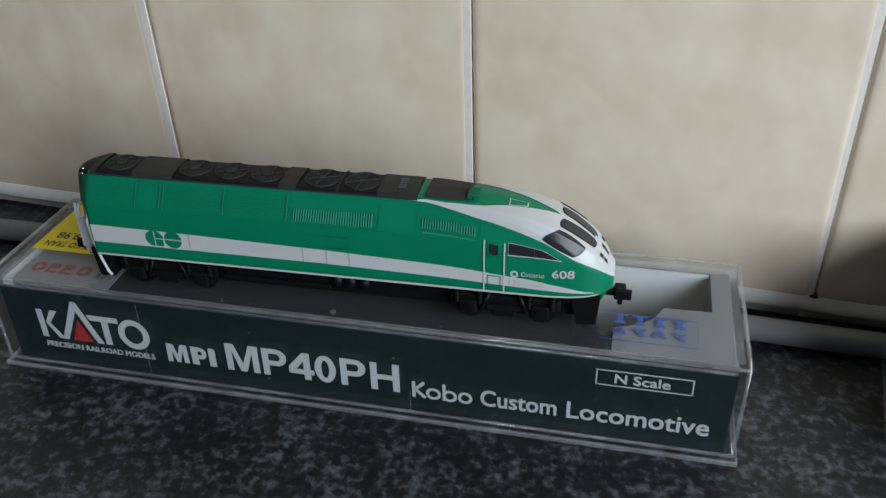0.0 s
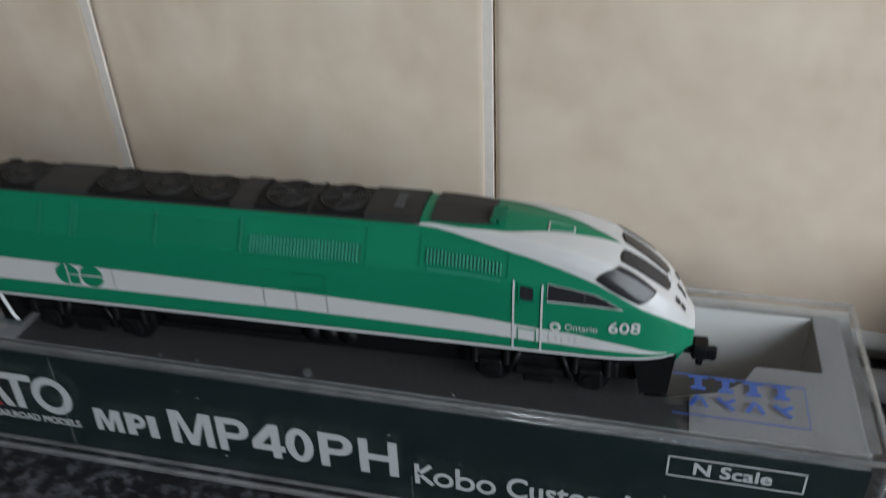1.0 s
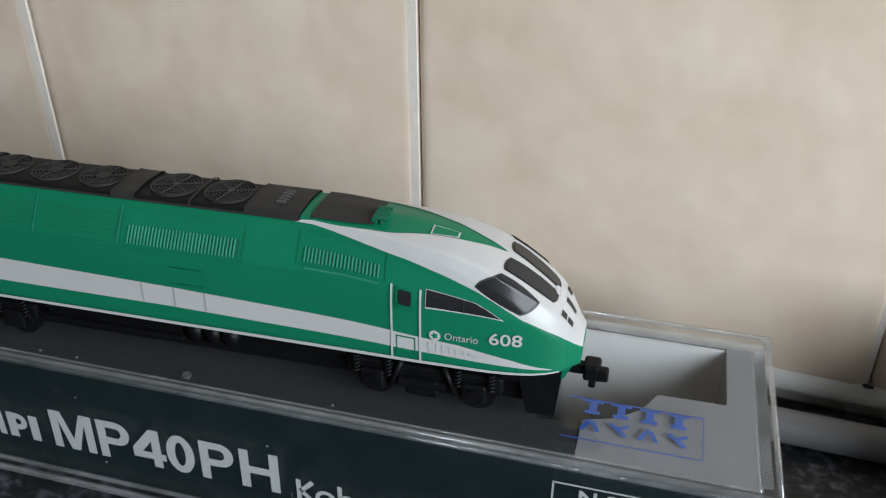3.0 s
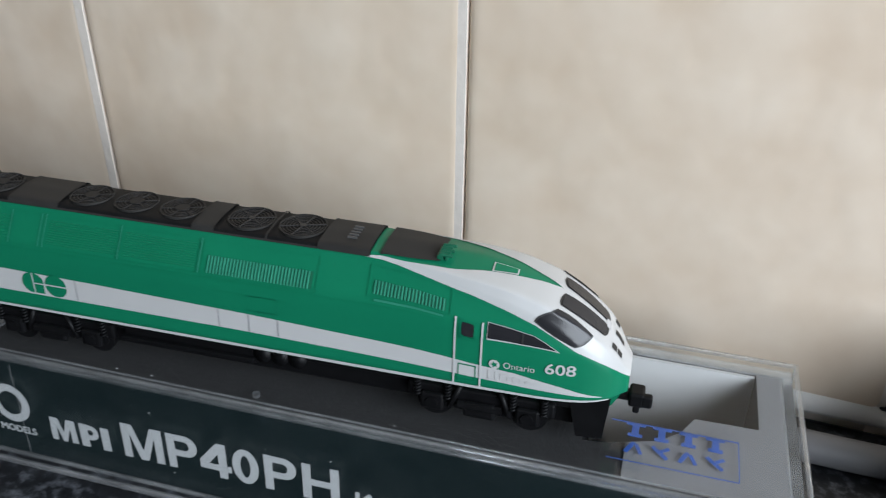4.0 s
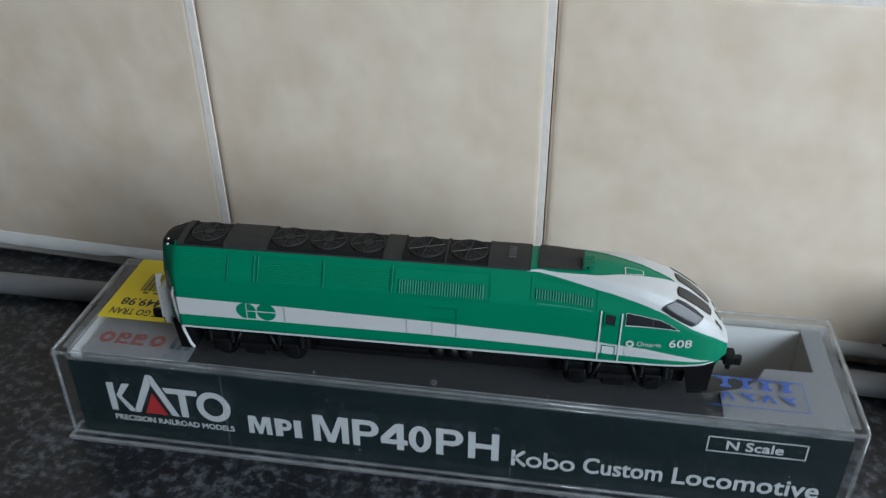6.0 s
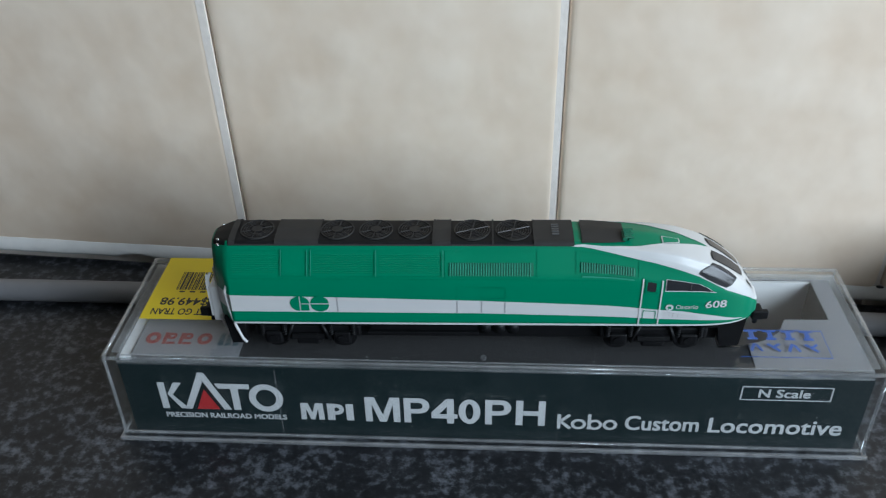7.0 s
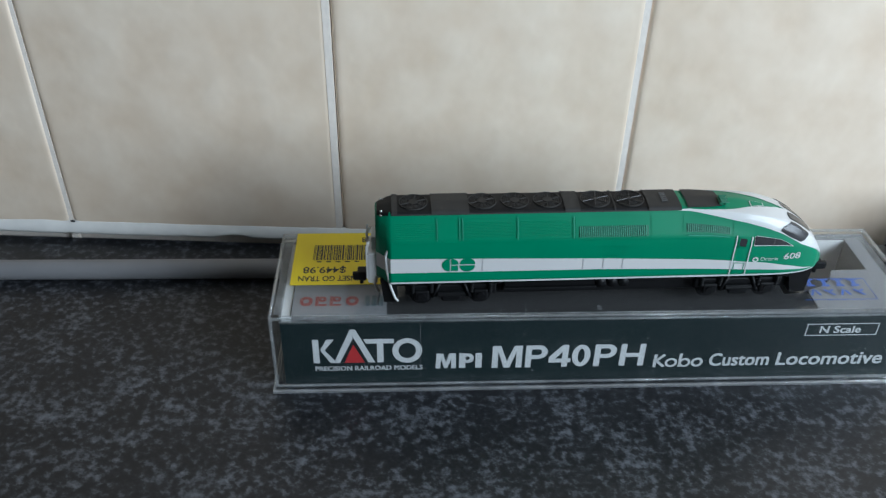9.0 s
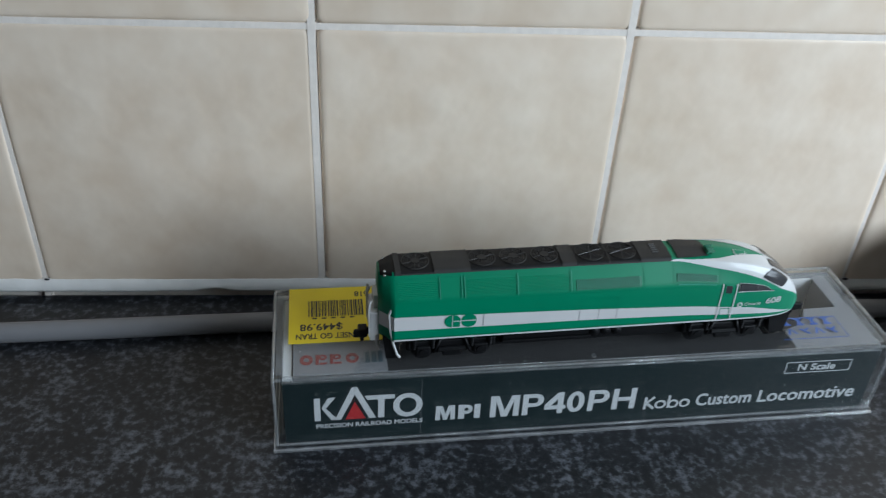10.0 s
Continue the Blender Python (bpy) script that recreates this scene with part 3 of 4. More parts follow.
def sticker_text(text, x0, x1, y0, y1, weight):
    """Printed the other way up, read from the back of the box."""
    co, faces = lettering(text, x0, x1, y0, y1, weight)
    return [(SX - a, SY - b, 0.0024) for a, b in co], faces


part("print", sticker_text("SUNSET GO TRAN", 0.064, 0.277, 0.240, 0.268, 0.02), INK, sticker)
part("print", sticker_text("$449.98", 0.130, 0.265, 0.187, 0.226, 0.02), INK, sticker)
part("print", sticker_text("618", 0.040, 0.085, 0.026, 0.056, 0.02), INK, sticker)
bx = 0.062
rb = random.Random(4)
while bx < 0.235:
    wd = rb.choice((0.0018, 0.0018, 0.0036, 0.0054))
    part("barcode_bar", box(bx, bx + wd, 0.130, 0.214, 0.0021, 0.0026), INK, sticker)
    bx += wd + rb.choice((0.0018, 0.0022, 0.0036))
for k in range(5):
    part("print_bar", box(0.075 + 0.03 * k, 0.090 + 0.03 * k, 0.118, 0.124, 0.0021, 0.0026), INK, sticker)

# ---- the model locomotive ----
A0, Z0, CY = 0.365, 0.298, 0.095
loco = thing("model_locomotive", (A0, 0.023, H), "green and white model diesel locomotive standing on the box", "locomotive", turn=1.2)
SECTIONS = [
    (0.325, (0.050, 0.400), (0.050, 0.540), (0.034, 0.596), (0.024, 0.608), (0, 0.611)),
    (0.366, (0.095, 0.400), (0.095, 0.543), (0.054, 0.604), (0.047, 0.617), (0, 0.6205)),
    (0.372, (0.095, 0.400), (0.095, 0.543), (0.054, 0.604), (0.047, 0.617), (0, 0.6205)),
    (1.230, (0.095, 0.400), (0.095, 0.543), (0.054, 0.604), (0.047, 0.617), (0, 0.6205)),
    (1.300, (0.095, 0.400), (0.095, 0.541), (0.062, 0.598), (0.055, 0.611), (0, 0.620)),
    (1.360, (0.095, 0.400), (0.095, 0.534), (0.070, 0.590), (0.062, 0.605), (0, 0.617)),
    (1.400, (0.095, 0.400), (0.095, 0.527), (0.074, 0.586), (0.065, 0.602), (0, 0.614)),
    (1.460, (0.094, 0.400), (0.093, 0.520), (0.078, 0.574), (0.067, 0.593), (0, 0.601)),
    (1.520, (0.093, 0.400), (0.091, 0.512), (0.080, 0.551), (0.068, 0.574), (0, 0.582)),
    (1.560, (0.091, 0.401), (0.087, 0.503), (0.079, 0.528), (0.067, 0.554), (0, 0.562)),
    (1.600, (0.086, 0.403), (0.081, 0.488), (0.075, 0.503), (0.063, 0.526), (0, 0.534)),
    (1.634, (0.075, 0.406), (0.071, 0.466), (0.066, 0.478), (0.056, 0.497), (0, 0.504)),
    (1.656, (0.059, 0.408), (0.057, 0.443), (0.050, 0.453), (0.039, 0.464), (0, 0.474)),
    (1.671, (0.034, 0.411), (0.033, 0.425), (0.029, 0.430), (0.022, 0.435), (0, 0.439)),
]
KA = np.array([k[0] for k in SECTIONS])
KP = np.array([k[1:] for k in SECTIONS], float)


def raw(a, v):
    s = min(max(v, 0.0), 8.0)
    side, s = (-1, s) if s <= 4 else (1, 8 - s)
    k = min(int(s), 3)
    pts = [np.array([np.interp(a, KA, KP[:, j, 0]), np.interp(a, KA, KP[:, j, 1])]) for j in (k, k + 1)]
    p = pts[0] + (pts[1] - pts[0]) * (s - k)
    return np.array([a - A0, CY + side * p[0], p[1] - Z0])


def skin(a, v):
    """The body's surface at a along the train and v round it (0 bottom, 1 belt, 2 shoulder, 3 roof edge, 4 ridge, 8 far bottom)."""
    da, dv = (0.012 if a > 1.35 else 0.0), 0.13
    if v < 0.3 or v > 7.7:
        dv = 0.0
    total = sum(raw(a + i * da, v + j * dv) for i in ((-1, 0, 1) if da else (0,)) for j in ((-1, 0, 1) if dv else (0,)))
    n = (3 if da else 1) * (3 if dv else 1)
    p = total / n
    p[0] = a - A0
    return p


def proud(a, v, off):
    e = 0.004
    t1, t2 = skin(min(a + e, 1.670), v) - skin(a - e, v), skin(a, v + 0.03) - skin(a, v - 0.03)
    n = np.cross(t1, t2)
    n /= np.linalg.norm(n) + 1e-12
    return tuple(skin(a, v) + n * off)


def body():
    xs = [0.325, 0.338, 0.352, 0.366, 0.372] + list(np.linspace(0.40, 1.36, 30)) + list(np.linspace(1.368, 1.671, 50))
    vs = list(np.linspace(0, 8, 81))
    verts = [tuple(skin(a, v)) for a in xs for v in vs]
    m = len(vs)
    faces = [(i * m + k, (i + 1) * m + k, (i + 1) * m + k + 1, i * m + k + 1) for i in range(len(xs) - 1) for k in range(m - 1)]
    faces += [(i * m, i * m + m - 1, (i + 1) * m + m - 1, (i + 1) * m) for i in range(len(xs) - 1)]
    faces += [tuple(range(m)), tuple(range((len(xs) - 1) * m, len(xs) * m))[::-1]]
    return verts, faces


shell_body = part("body", body(), GREEN, loco, "glossy green plastic body", smooth=True)


def zv(z, a):
    """v on the upright side for a height."""
    lo, hi = np.interp(a, KA, KP[:, 0, 1]), np.interp(a, KA, KP[:, 1, 1])
    return (z - lo) / (hi - lo)


def decal(low, high, off=0.0012, n=60, m=12):
    """A painted or applied patch on the skin between two lines of (a, v)."""
    a0, a1 = max(low[0][0], high[0][0]), min(low[-1][0], high[-1][0])
    verts, faces = [], []
    for i in range(n + 1):
        a = a0 + (a1 - a0) * i / n
        v0, v1 = np.interp(a, *zip(*low)), np.interp(a, *zip(*high))
        verts += [proud(a, v0 + (v1 - v0) * k / m, off) for k in range(m + 1)]
    for i in range(n):
        faces += [(i * (m + 1) + k, (i + 1) * (m + 1) + k, (i + 1) * (m + 1) + k + 1, i * (m + 1) + k + 1) for k in range(m)]
    return verts, faces


def patch(corners, off, n=10, soft=0.0):
    """A four-cornered patch (a, v) on the skin, laid bilinearly."""
    (p, q, r, s) = [np.array(c, float) for c in corners]
    verts, faces = [], []
    for i in range(n + 1):
        for k in range(n + 1):
            g1, g2 = 2 * i / n - 1, 2 * k / n - 1
            x, y = 0.5 + 0.5 * g1 * math.sqrt(1 - soft * g2 * g2), 0.5 + 0.5 * g2 * math.sqrt(1 - soft * g1 * g1)
            a, v = p * (1 - x) * (1 - y) + q * x * (1 - y) + r * x * y + s * (1 - x) * y
            verts.append(proud(a, v, off))
    for i in range(n):
        faces += [(i * (n + 1) + k, (i + 1) * (n + 1) + k, (i + 1) * (n + 1) + k + 1, i * (n + 1) + k + 1) for k in range(n)]
    return verts, faces


def mirrored(line):
    return [(a, 8 - v) for a, v in line]


def both(name, low, high, material, label="", **kw):
    for side in (0, 1):
        lo, hi = (low, high) if not side else (mirrored(high), mirrored(low))
        part(name, decal(lo, hi, **kw), material, shell_body, label, smooth=True)


stripe_hi = [(a, zv(z, a)) for a, z in ((0.367, 0.490), (0.66, 0.485), (0.976, 0.477), (1.364, 0.458), (1.48, 0.446), (1.56, 0.431), (1.628, 0.4150))]
stripe_lo = [(a, zv(z, a)) for a, z in ((0.367, 0.440), (0.976, 0.438), (1.20, 0.433), (1.364, 0.427), (1.442, 0.423), (1.56, 0.417), (1.628, 0.4135))]
both("stripe", stripe_lo, stripe_hi, WHITE, "white painted side stripe", m=5)
both("sill_line", [(0.367, 0.01), (1.640, 0.01)], [(0.367, 0.048), (1.640, 0.055)], WHITE, "thin white sill line", m=1)
# white sweep from the roof to the nose, and the nose itself
sweep_lo = [(1.185, 2.40), (1.198, 2.33), (1.252, 2.15), (1.30, 2.0), (1.345, 1.94), (1.40, 1.86), (1.46, 1.76), (1.505, 1.69), (1.54, 1.54), (1.566, 1.38), (1.578, 1.28), (1.600, 1.32), (1.617, 1.42), (1.641, 1.72), (1.66, 1.95), (1.6705, 2.1)]
sweep_hi = [(1.185, 2.42), (1.222, 2.67), (1.26, 2.76), (1.324, 3.08), (1.36, 3.20), (1.415, 3.47), (1.462, 3.65), (1.50, 3.83), (1.531, 3.95), (1.536, 4.0), (1.6705, 4.0)]
both("sweep", sweep_lo, sweep_hi, WHITE, "white painted sweep over the cab", n=110, m=26)
# dark roof, with its plates, strip and hatch
part("roof_panel", decal([(0.330, 2.30), (1.207, 2.40)], [(0.330, 5.70), (1.207, 5.60)], off=0.0012, m=32), ROOF, shell_body, "dark grey roof panel", smooth=True)
for a0, a1 in ((0.372, 0.386), (0.487, 0.590), (0.869, 0.909), (1.112, 1.206)):
    part("roof_plate", decal([(a0, 2.36), (a1, 2.36)], [(a0, 5.64), (a1, 5.64)], off=0.0040, n=4, m=30), PLATE, shell_body, "charcoal roof plate", smooth=True)
part("roof_hatch", decal([(1.225, 2.84), (1.328, 3.30)], [(1.225, 5.16), (1.328, 4.70)], off=0.0035, n=10, m=20), PLATE, shell_body, "charcoal roof hatch", smooth=True)
ZT = 0.620 - Z0


def fan(a, r, wide):
    """A round fan sunk in the roof: rim, dark well, rings, blades and hub."""
    x, y, z = a - A0, CY, ZT + 0.0014
    f = part("fan", ring(x, y, r * 0.93, r, ZT - 0.006, z + 0.0016, n=40), PLATE, shell_body, "round dark radiator fan")
    part("fan_well", disc(x, y, r * 0.93, ZT - 0.006, z - 0.0006, n=32), BLACK, f)
    for q in range(5 if wide else 3):
        k = (0.26 + 0.14 * q) if wide else (0.50 + 0.14 * q)
        part("fan_ring", ring(x, y, r * k, r * (k + 0.030), z, z + 0.0012, n=36), FANRING, f)
    for q in range(6):
        t = math.pi * q / 3 + 0.35
        part("fan_spoke", tube([(x + r * 0.12 * math.cos(t), y + r * 0.12 * math.sin(t), z + 0.0008), (x + r * 0.93 * math.cos(t), y + r * 0.93 * math.sin(t), z + 0.0008)], 0.0013, 6), FANRING if wide else PLATE, f)
    if not wide:
        for q in range(8):
            t0 = math.pi * q / 4
            pts = [(x + r * k * math.cos(t0 + d), y + r * k * math.sin(t0 + d), z + h) for k, d, h in ((0.34, 0.0, 0.0012), (0.88, 0.05, 0.0014), (0.88, 0.50, -0.0002), (0.34, 0.55, 0.0))]
            part("fan_blade", (pts, [(0, 1, 2, 3)]), ROOF, f)
    part("fan_hub", disc(x, y, r * (0.14 if wide else 0.33), z - 0.001, z + 0.0022, n=24), FANRING if wide else HUB, f)


fan(0.435, 0.0415, False)
for a in (0.633, 0.728, 0.823):
    fan(a, 0.0415, False)
for a in (0.963, 1.063):
    fan(a, 0.0440, True)
for a in (0.590, 0.869, 0.909, 1.0125, 1.112, 0.386, 0.487):
    part("roof_rib", decal([(a - 0.0022, 2.42), (a + 0.0022, 2.42)], [(a - 0.0022, 5.58), (a + 0.0022, 5.58)], off=0.0046, n=1, m=24), PLATE, shell_body)
for side in (0, 1):
    for a0, a1 in ((0.388, 0.485), (0.592, 0.867), (0.911, 1.110)):
        v0, v1 = (2.36, 2.62) if not side else (5.38, 5.64)
        part("roof_kerb", decal([(a0, v0), (a1, v0)], [(a0, v1), (a1, v1)], off=0.0036, n=10, m=4), PLATE, shell_body)
# pale grey on the grab irons stands for the highlights they catch
for k in range(5):
    part("grab_iron", box(1.155 - A0, 1.172 - A0, 0.072 + 0.010 * k, 0.075 + 0.010 * k, ZT + 0.002, ZT + 0.0065), SLAT_GLINT, shell_body)
horn = part("horn", join(*[tube([(1.326 - A0, 0.060 + 0.0075 * k, ZT + 0.0045 + 0.0005 * k), (1.349 - A0 - 0.005 * (k % 2), 0.060 + 0.0075 * k, ZT + 0.0035 + 0.0010 * k)], 0.0032, 8) for k in range(5)], box(1.322 - A0, 1.333 - A0, 0.057, 0.093, ZT - 0.006, ZT + 0.0035, 0.0015), box(1.336 - A0, 1.341 - A0, 0.058, 0.092, ZT - 0.006, ZT + 0.0028, 0.001)), GREEN_DARK, shell_body, "dark green cluster of roof horns")


# side panels, louvres and grilles in relief
def outline(a0, a1, v0, v1, t=0.0022, off=0.0011):
    tv = t / 0.09
    return join(decal([(a0, v0), (a1, v0)], [(a0, v0 + tv), (a1, v0 + tv)], off, 12, 1), decal([(a0, v1 - tv), (a1, v1 - tv)], [(a0, v1), (a1, v1)], off, 12, 1), decal([(a0, v0), (a0 + t, v0)], [(a0, v1), (a0 + t, v1)], off, 1, 10), decal([(a1 - t, v0), (a1, v0)], [(a1 - t, v1), (a1, v1)], off, 1, 10))


def louvre(a0, a1, v0, v1, step, high):
    """Upright ribs of tent shape, side by side."""
    pieces, a = [], a0
    while a < a1 - step * 0.6:
        w = step * 0.62
        verts = [proud(a + w * c, v0 + (v1 - v0) * k / 4, h) for k in range(5) for c, h in ((0, 0.0004), (0.3, high), (0.7, high), (1, 0.0004))]
        faces = [(4 * k + c, 4 * k + c + 1, 4 * k + c + 5, 4 * k + c + 4) for k in range(4) for c in range(3)]
        pieces.append((verts, faces + [(0, 1, 2, 3), (16, 17, 18, 19)]))
        a += step
    return join(*pieces)


def level_ribs(a0, a1, v0, v1, n, high):
    """Fine level ribs of tent shape, one above another."""
    pieces = []
    for k in range(n):
        v, w = v0 + (v1 - v0) * k / n, (v1 - v0) / n * 0.55
        verts = [proud(a0 + (a1 - a0) * i / 8, v + w * c, h) for i in range(9) for c, h in ((0, 0.0003), (0.5, high), (1, 0.0003))]
        pieces.append((verts, [(3 * i + c, 3 * i + c + 1, 3 * i + c + 4, 3 * i + c + 3) for i in range(8) for c in (0, 1)]))
    return join(*pieces)


for a0, a1, n in ((0.376, 0.499, 9), (0.503, 0.563, 0), (0.573, 0.729, 11), (0.733, 0.890, 11)):
    lv = part("louvre_panel", outline(a0, a1, 1.06, 1.90, 0.0016, 0.0022), GREEN, shell_body, "finely ribbed green louvre panel")
    if n:
        part("louvre_ribs", level_ribs(a0 + 0.006, a1 - 0.006, 1.16, 1.80, n, 0.0011), GREEN, lv)
for a in (0.499, 0.563, 0.572, 0.730, 0.892):
    part("panel_seam", decal([(a, 1.08), (a + 0.0022, 1.08)], [(a, 1.94), (a + 0.0022, 1.94)], 0.0034, 1, 8), GREEN_LIT, shell_body, "raised upright panel seam")
for a0, a1, p0, p1, v0, v1 in ((0.908, 1.110, 0.898, 1.120, 1.10, 1.52), (1.222, 1.352, 1.212, 1.362, 1.22, 1.55)):
    lv = part("grille_panel", outline(p0, p1, v0 - 0.07, 1.90, 0.0016, 0.0026), GREEN, shell_body, "green intake grille panel")
    # the well's darker green paints in the shade between the ribs
    part("grille_well", decal([(a0, v0), (a1, v0)], [(a0, v1), (a1, v1)], 0.0009, 20, 8), GREEN_DARK, lv)
    part("grille_ribs", louvre(a0, a1, v0, v1, 0.0062, 0.0030), GREEN_LIT, lv)
part("belt_seam", decal([(0.372, 0.97), (1.35, 0.97)], [(0.372, 1.0), (1.35, 1.0)], 0.0016, 40, 1), GREEN, shell_body)
part("belt_strip", decal([(1.226, 1.08), (1.350, 1.08)], [(1.226, 1.12), (1.350, 1.12)], 0.0030, 12, 1), GREEN_LIT, shell_body, "raised strip under the grille")
for a0, a1, z0, z1 in ((0.925, 1.045, 0.484, 0.517), (0.985, 1.043, 0.484, 0.517), (0.630, 0.633, 0.442, 0.486), (0.925, 0.928, 0.440, 0.476), (0.985, 0.988, 0.440, 0.476), (1.042, 1.045, 0.440, 0.474)):
    part("access_door", outline(a0, a1, zv(z0, a0), zv(z1, a0), 0.0012, 0.0017 if z1 < 0.5 else 0.0005), GREEN if a1 - a0 > 0.02 else SEAM, shell_body)


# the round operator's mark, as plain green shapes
def half_disc(cx, cz, r, lo, hi, y=-0.0022, n=24):
    pts = [(cx + r * 1.02 * math.cos(lo + (hi - lo) * k / n), cz + r * math.sin(lo + (hi - lo) * k / n)) for k in range(n + 1)]
    return [(a - A0, y, z - Z0) for a, z in pts], [tuple(range(n + 1))]


g, zc = 0.0016, 0.4655
part("mark_half", half_disc(0.539 - g, zc, 0.0225, radians(90), radians(270)), GREEN, shell_body, "green half-round mark")
quarter = half_disc(0.539 + g, zc + 0.001, 0.0215, 0.0, radians(90))
part("mark_quarter", (quarter[0] + [(0.539 + g - A0, -0.0022, zc + 0.001 - Z0)], [tuple(range(26))]), GREEN, shell_body)
part("mark_leg", ([(p - A0, -0.0022, q - Z0) for p, q in ((0.539 + g, zc - 0.0015), (0.561, zc - 0.0015), (0.561, zc - 0.0215), (0.539 + g, zc - 0.0215))], [(0, 1, 2, 3)]), GREEN, shell_body)
part("mark_line", ([(0.540 - A0, -0.0026, zc - 0.0012 - Z0), (0.5625 - A0, -0.0026, zc - 0.0012 - Z0), (0.5625 - A0, -0.0026, zc + 0.0012 - Z0), (0.540 - A0, -0.0026, zc + 0.0012 - Z0)], [(0, 1, 2, 3)]), WHITE, shell_body)
for dz, lo, hi in ((g, 0, 180), (-g, 180, 360)):
    part("mark_half", half_disc(0.588, zc + dz, 0.0225, radians(lo), radians(hi)), GREEN, shell_body, "green half-round mark")


def side_text(text, a0, a1, z0, z1, weight):
    co, faces = lettering(text, a0, a1, z0, z1, weight)
    return [proud(a, zv(z, a), 0.0022) for a, z in co], faces


part("fleet_number", side_text("608", 1.529, 1.581, 0.4555, 0.4775, 0.014), WHITE, shell_body, "white painted number")
part("side_name", side_text("Ontario", 1.458, 1.512, 0.454, 0.467, 0.0), WHITE, shell_body, "small white lettering")
part("crest", [[tuple(proud(1.4425 + 0.0095 * math.cos(t), zv(0.460 + 0.0095 * math.sin(t), 1.43), 0.0022)) for t in [2 * math.pi * k / 20 for k in range(20)]], [tuple(range(20))]], WHITE, shell_body, "small round white crest")
part("crest_centre", [[tuple(proud(1.4425 + r * math.cos(t), zv(0.460 + r * math.sin(t), 1.43), 0.0027)) for r, t in [((0.0068 if k % 2 else 0.0035), 2 * math.pi * k / 10) for k in range(10)]], [tuple(range(10))]], GREEN, shell_body)

# cab door and windows
door = part("cab_door", join(decal([(1.370, zv(0.407, 1.37)), (1.3735, zv(0.407, 1.37))], [(1.370, 1.18), (1.3735, 1.18)], 0.0026, 2, 14), decal([(1.417, zv(0.407, 1.4)), (1.4205, zv(0.407, 1.4))], [(1.417, 1.22), (1.4205, 1.22)], 0.0026, 2, 14)), WHITE, shell_body, "white door edge handrails")
part("door_window", patch([(1.382, 0.84), (1.404, 0.84), (1.404, 1.10), (1.382, 1.10)], 0.0022, 10, 0.2), GLASS, door, "dark door window")
part("door_window_frame", outline(1.379, 1.407, 0.80, 1.14, 0.0028, 0.0030), GREEN, door)
part("door_panel", outline(1.379, 1.411, zv(0.415, 1.37), zv(0.452, 1.37), 0.0018, 0.0024), GREEN, door)
sw = [(1.428, 0.90), (1.546, 1.00), (1.505, 1.27), (1.428, 1.27)]
fr = part("cab_window_frame", patch([(1.4265, 0.868), (1.551, 0.978), (1.506, 1.285), (1.4265, 1.285)], 0.0018), WHITE, shell_body, "white lined cab side window")
part("cab_window", patch(sw, 0.0026), GLASS, fr, "dark glazed cab side window")
part("cab_window_bar", decal([(1.486, 0.95), (1.489, 0.95)], [(1.486, 1.26), (1.489, 1.26)], 0.0034, 1, 6), SEAL, fr)
for k in range(4):
    a = 1.432 + 0.022 * k
    part("vent_slot", outline(a, a + 0.014, zv(0.428, a), zv(0.446 - 0.004 * k, a), 0.0013, 0.0024), WHITE, shell_body)
# windscreens: two in front, one quarter light each side
for side in (0, 1):
    for corners, nm in ((((1.506, 1.88), (1.572, 1.60), (1.596, 2.95), (1.539, 3.06)), "quarter_light"), (((1.543, 3.33), (1.615, 3.38), (1.618, 3.88), (1.547, 3.82)), "windscreen")):
        cs = [(a, v if not side else 8 - v) for a, v in corners]
        mid = np.mean(cs, axis=0)
        grown = [tuple(mid + (np.array(c) - mid) * 1.20) for c in cs]
        cs = [tuple(mid + (np.array(c) - mid) * 1.09) for c in cs]
        fr = part(nm + "_gasket", patch(grown, 0.0018, 12, 0.17), SEAL, shell_body, "dark windscreen gasket", smooth=True)
        part(nm, patch(cs, 0.0030, 12, 0.17), GLASS, fr, "dark smoked windscreen", smooth=True)
# small lamps and marks on the nose
for a, v in ((1.637, 3.30), (1.647, 3.28), (1.640, 4.05), (1.648, 4.05), (1.637, 4.75)):
    part("nose_lamp", patch([(a - 0.004, v - 0.13), (a + 0.004, v - 0.13), (a + 0.004, v + 0.13), (a - 0.004, v + 0.13)], 0.0022, 3), SEAL, shell_body, "small dark nose lamp")
part("nose_lamp", patch([(1.617, 3.8), (1.626, 3.8), (1.626, 4.2), (1.617, 4.2)], 0.0026, 3), LENS, shell_body, "small clear headlamp")
roof_mark = part("roof_mark", decal([(1.418, 3.48), (1.462, 3.66)], [(1.418, 3.86), (1.462, 3.90)], 0.0022, 6, 4), WHITE, shell_body, "small white roof panel", smooth=True)
part("roof_mark_inner", decal([(1.4208, 3.51), (1.4592, 3.68)], [(1.4208, 3.83), (1.4592, 3.87)], 0.0030, 6, 4), GREEN, roof_mark, smooth=True)

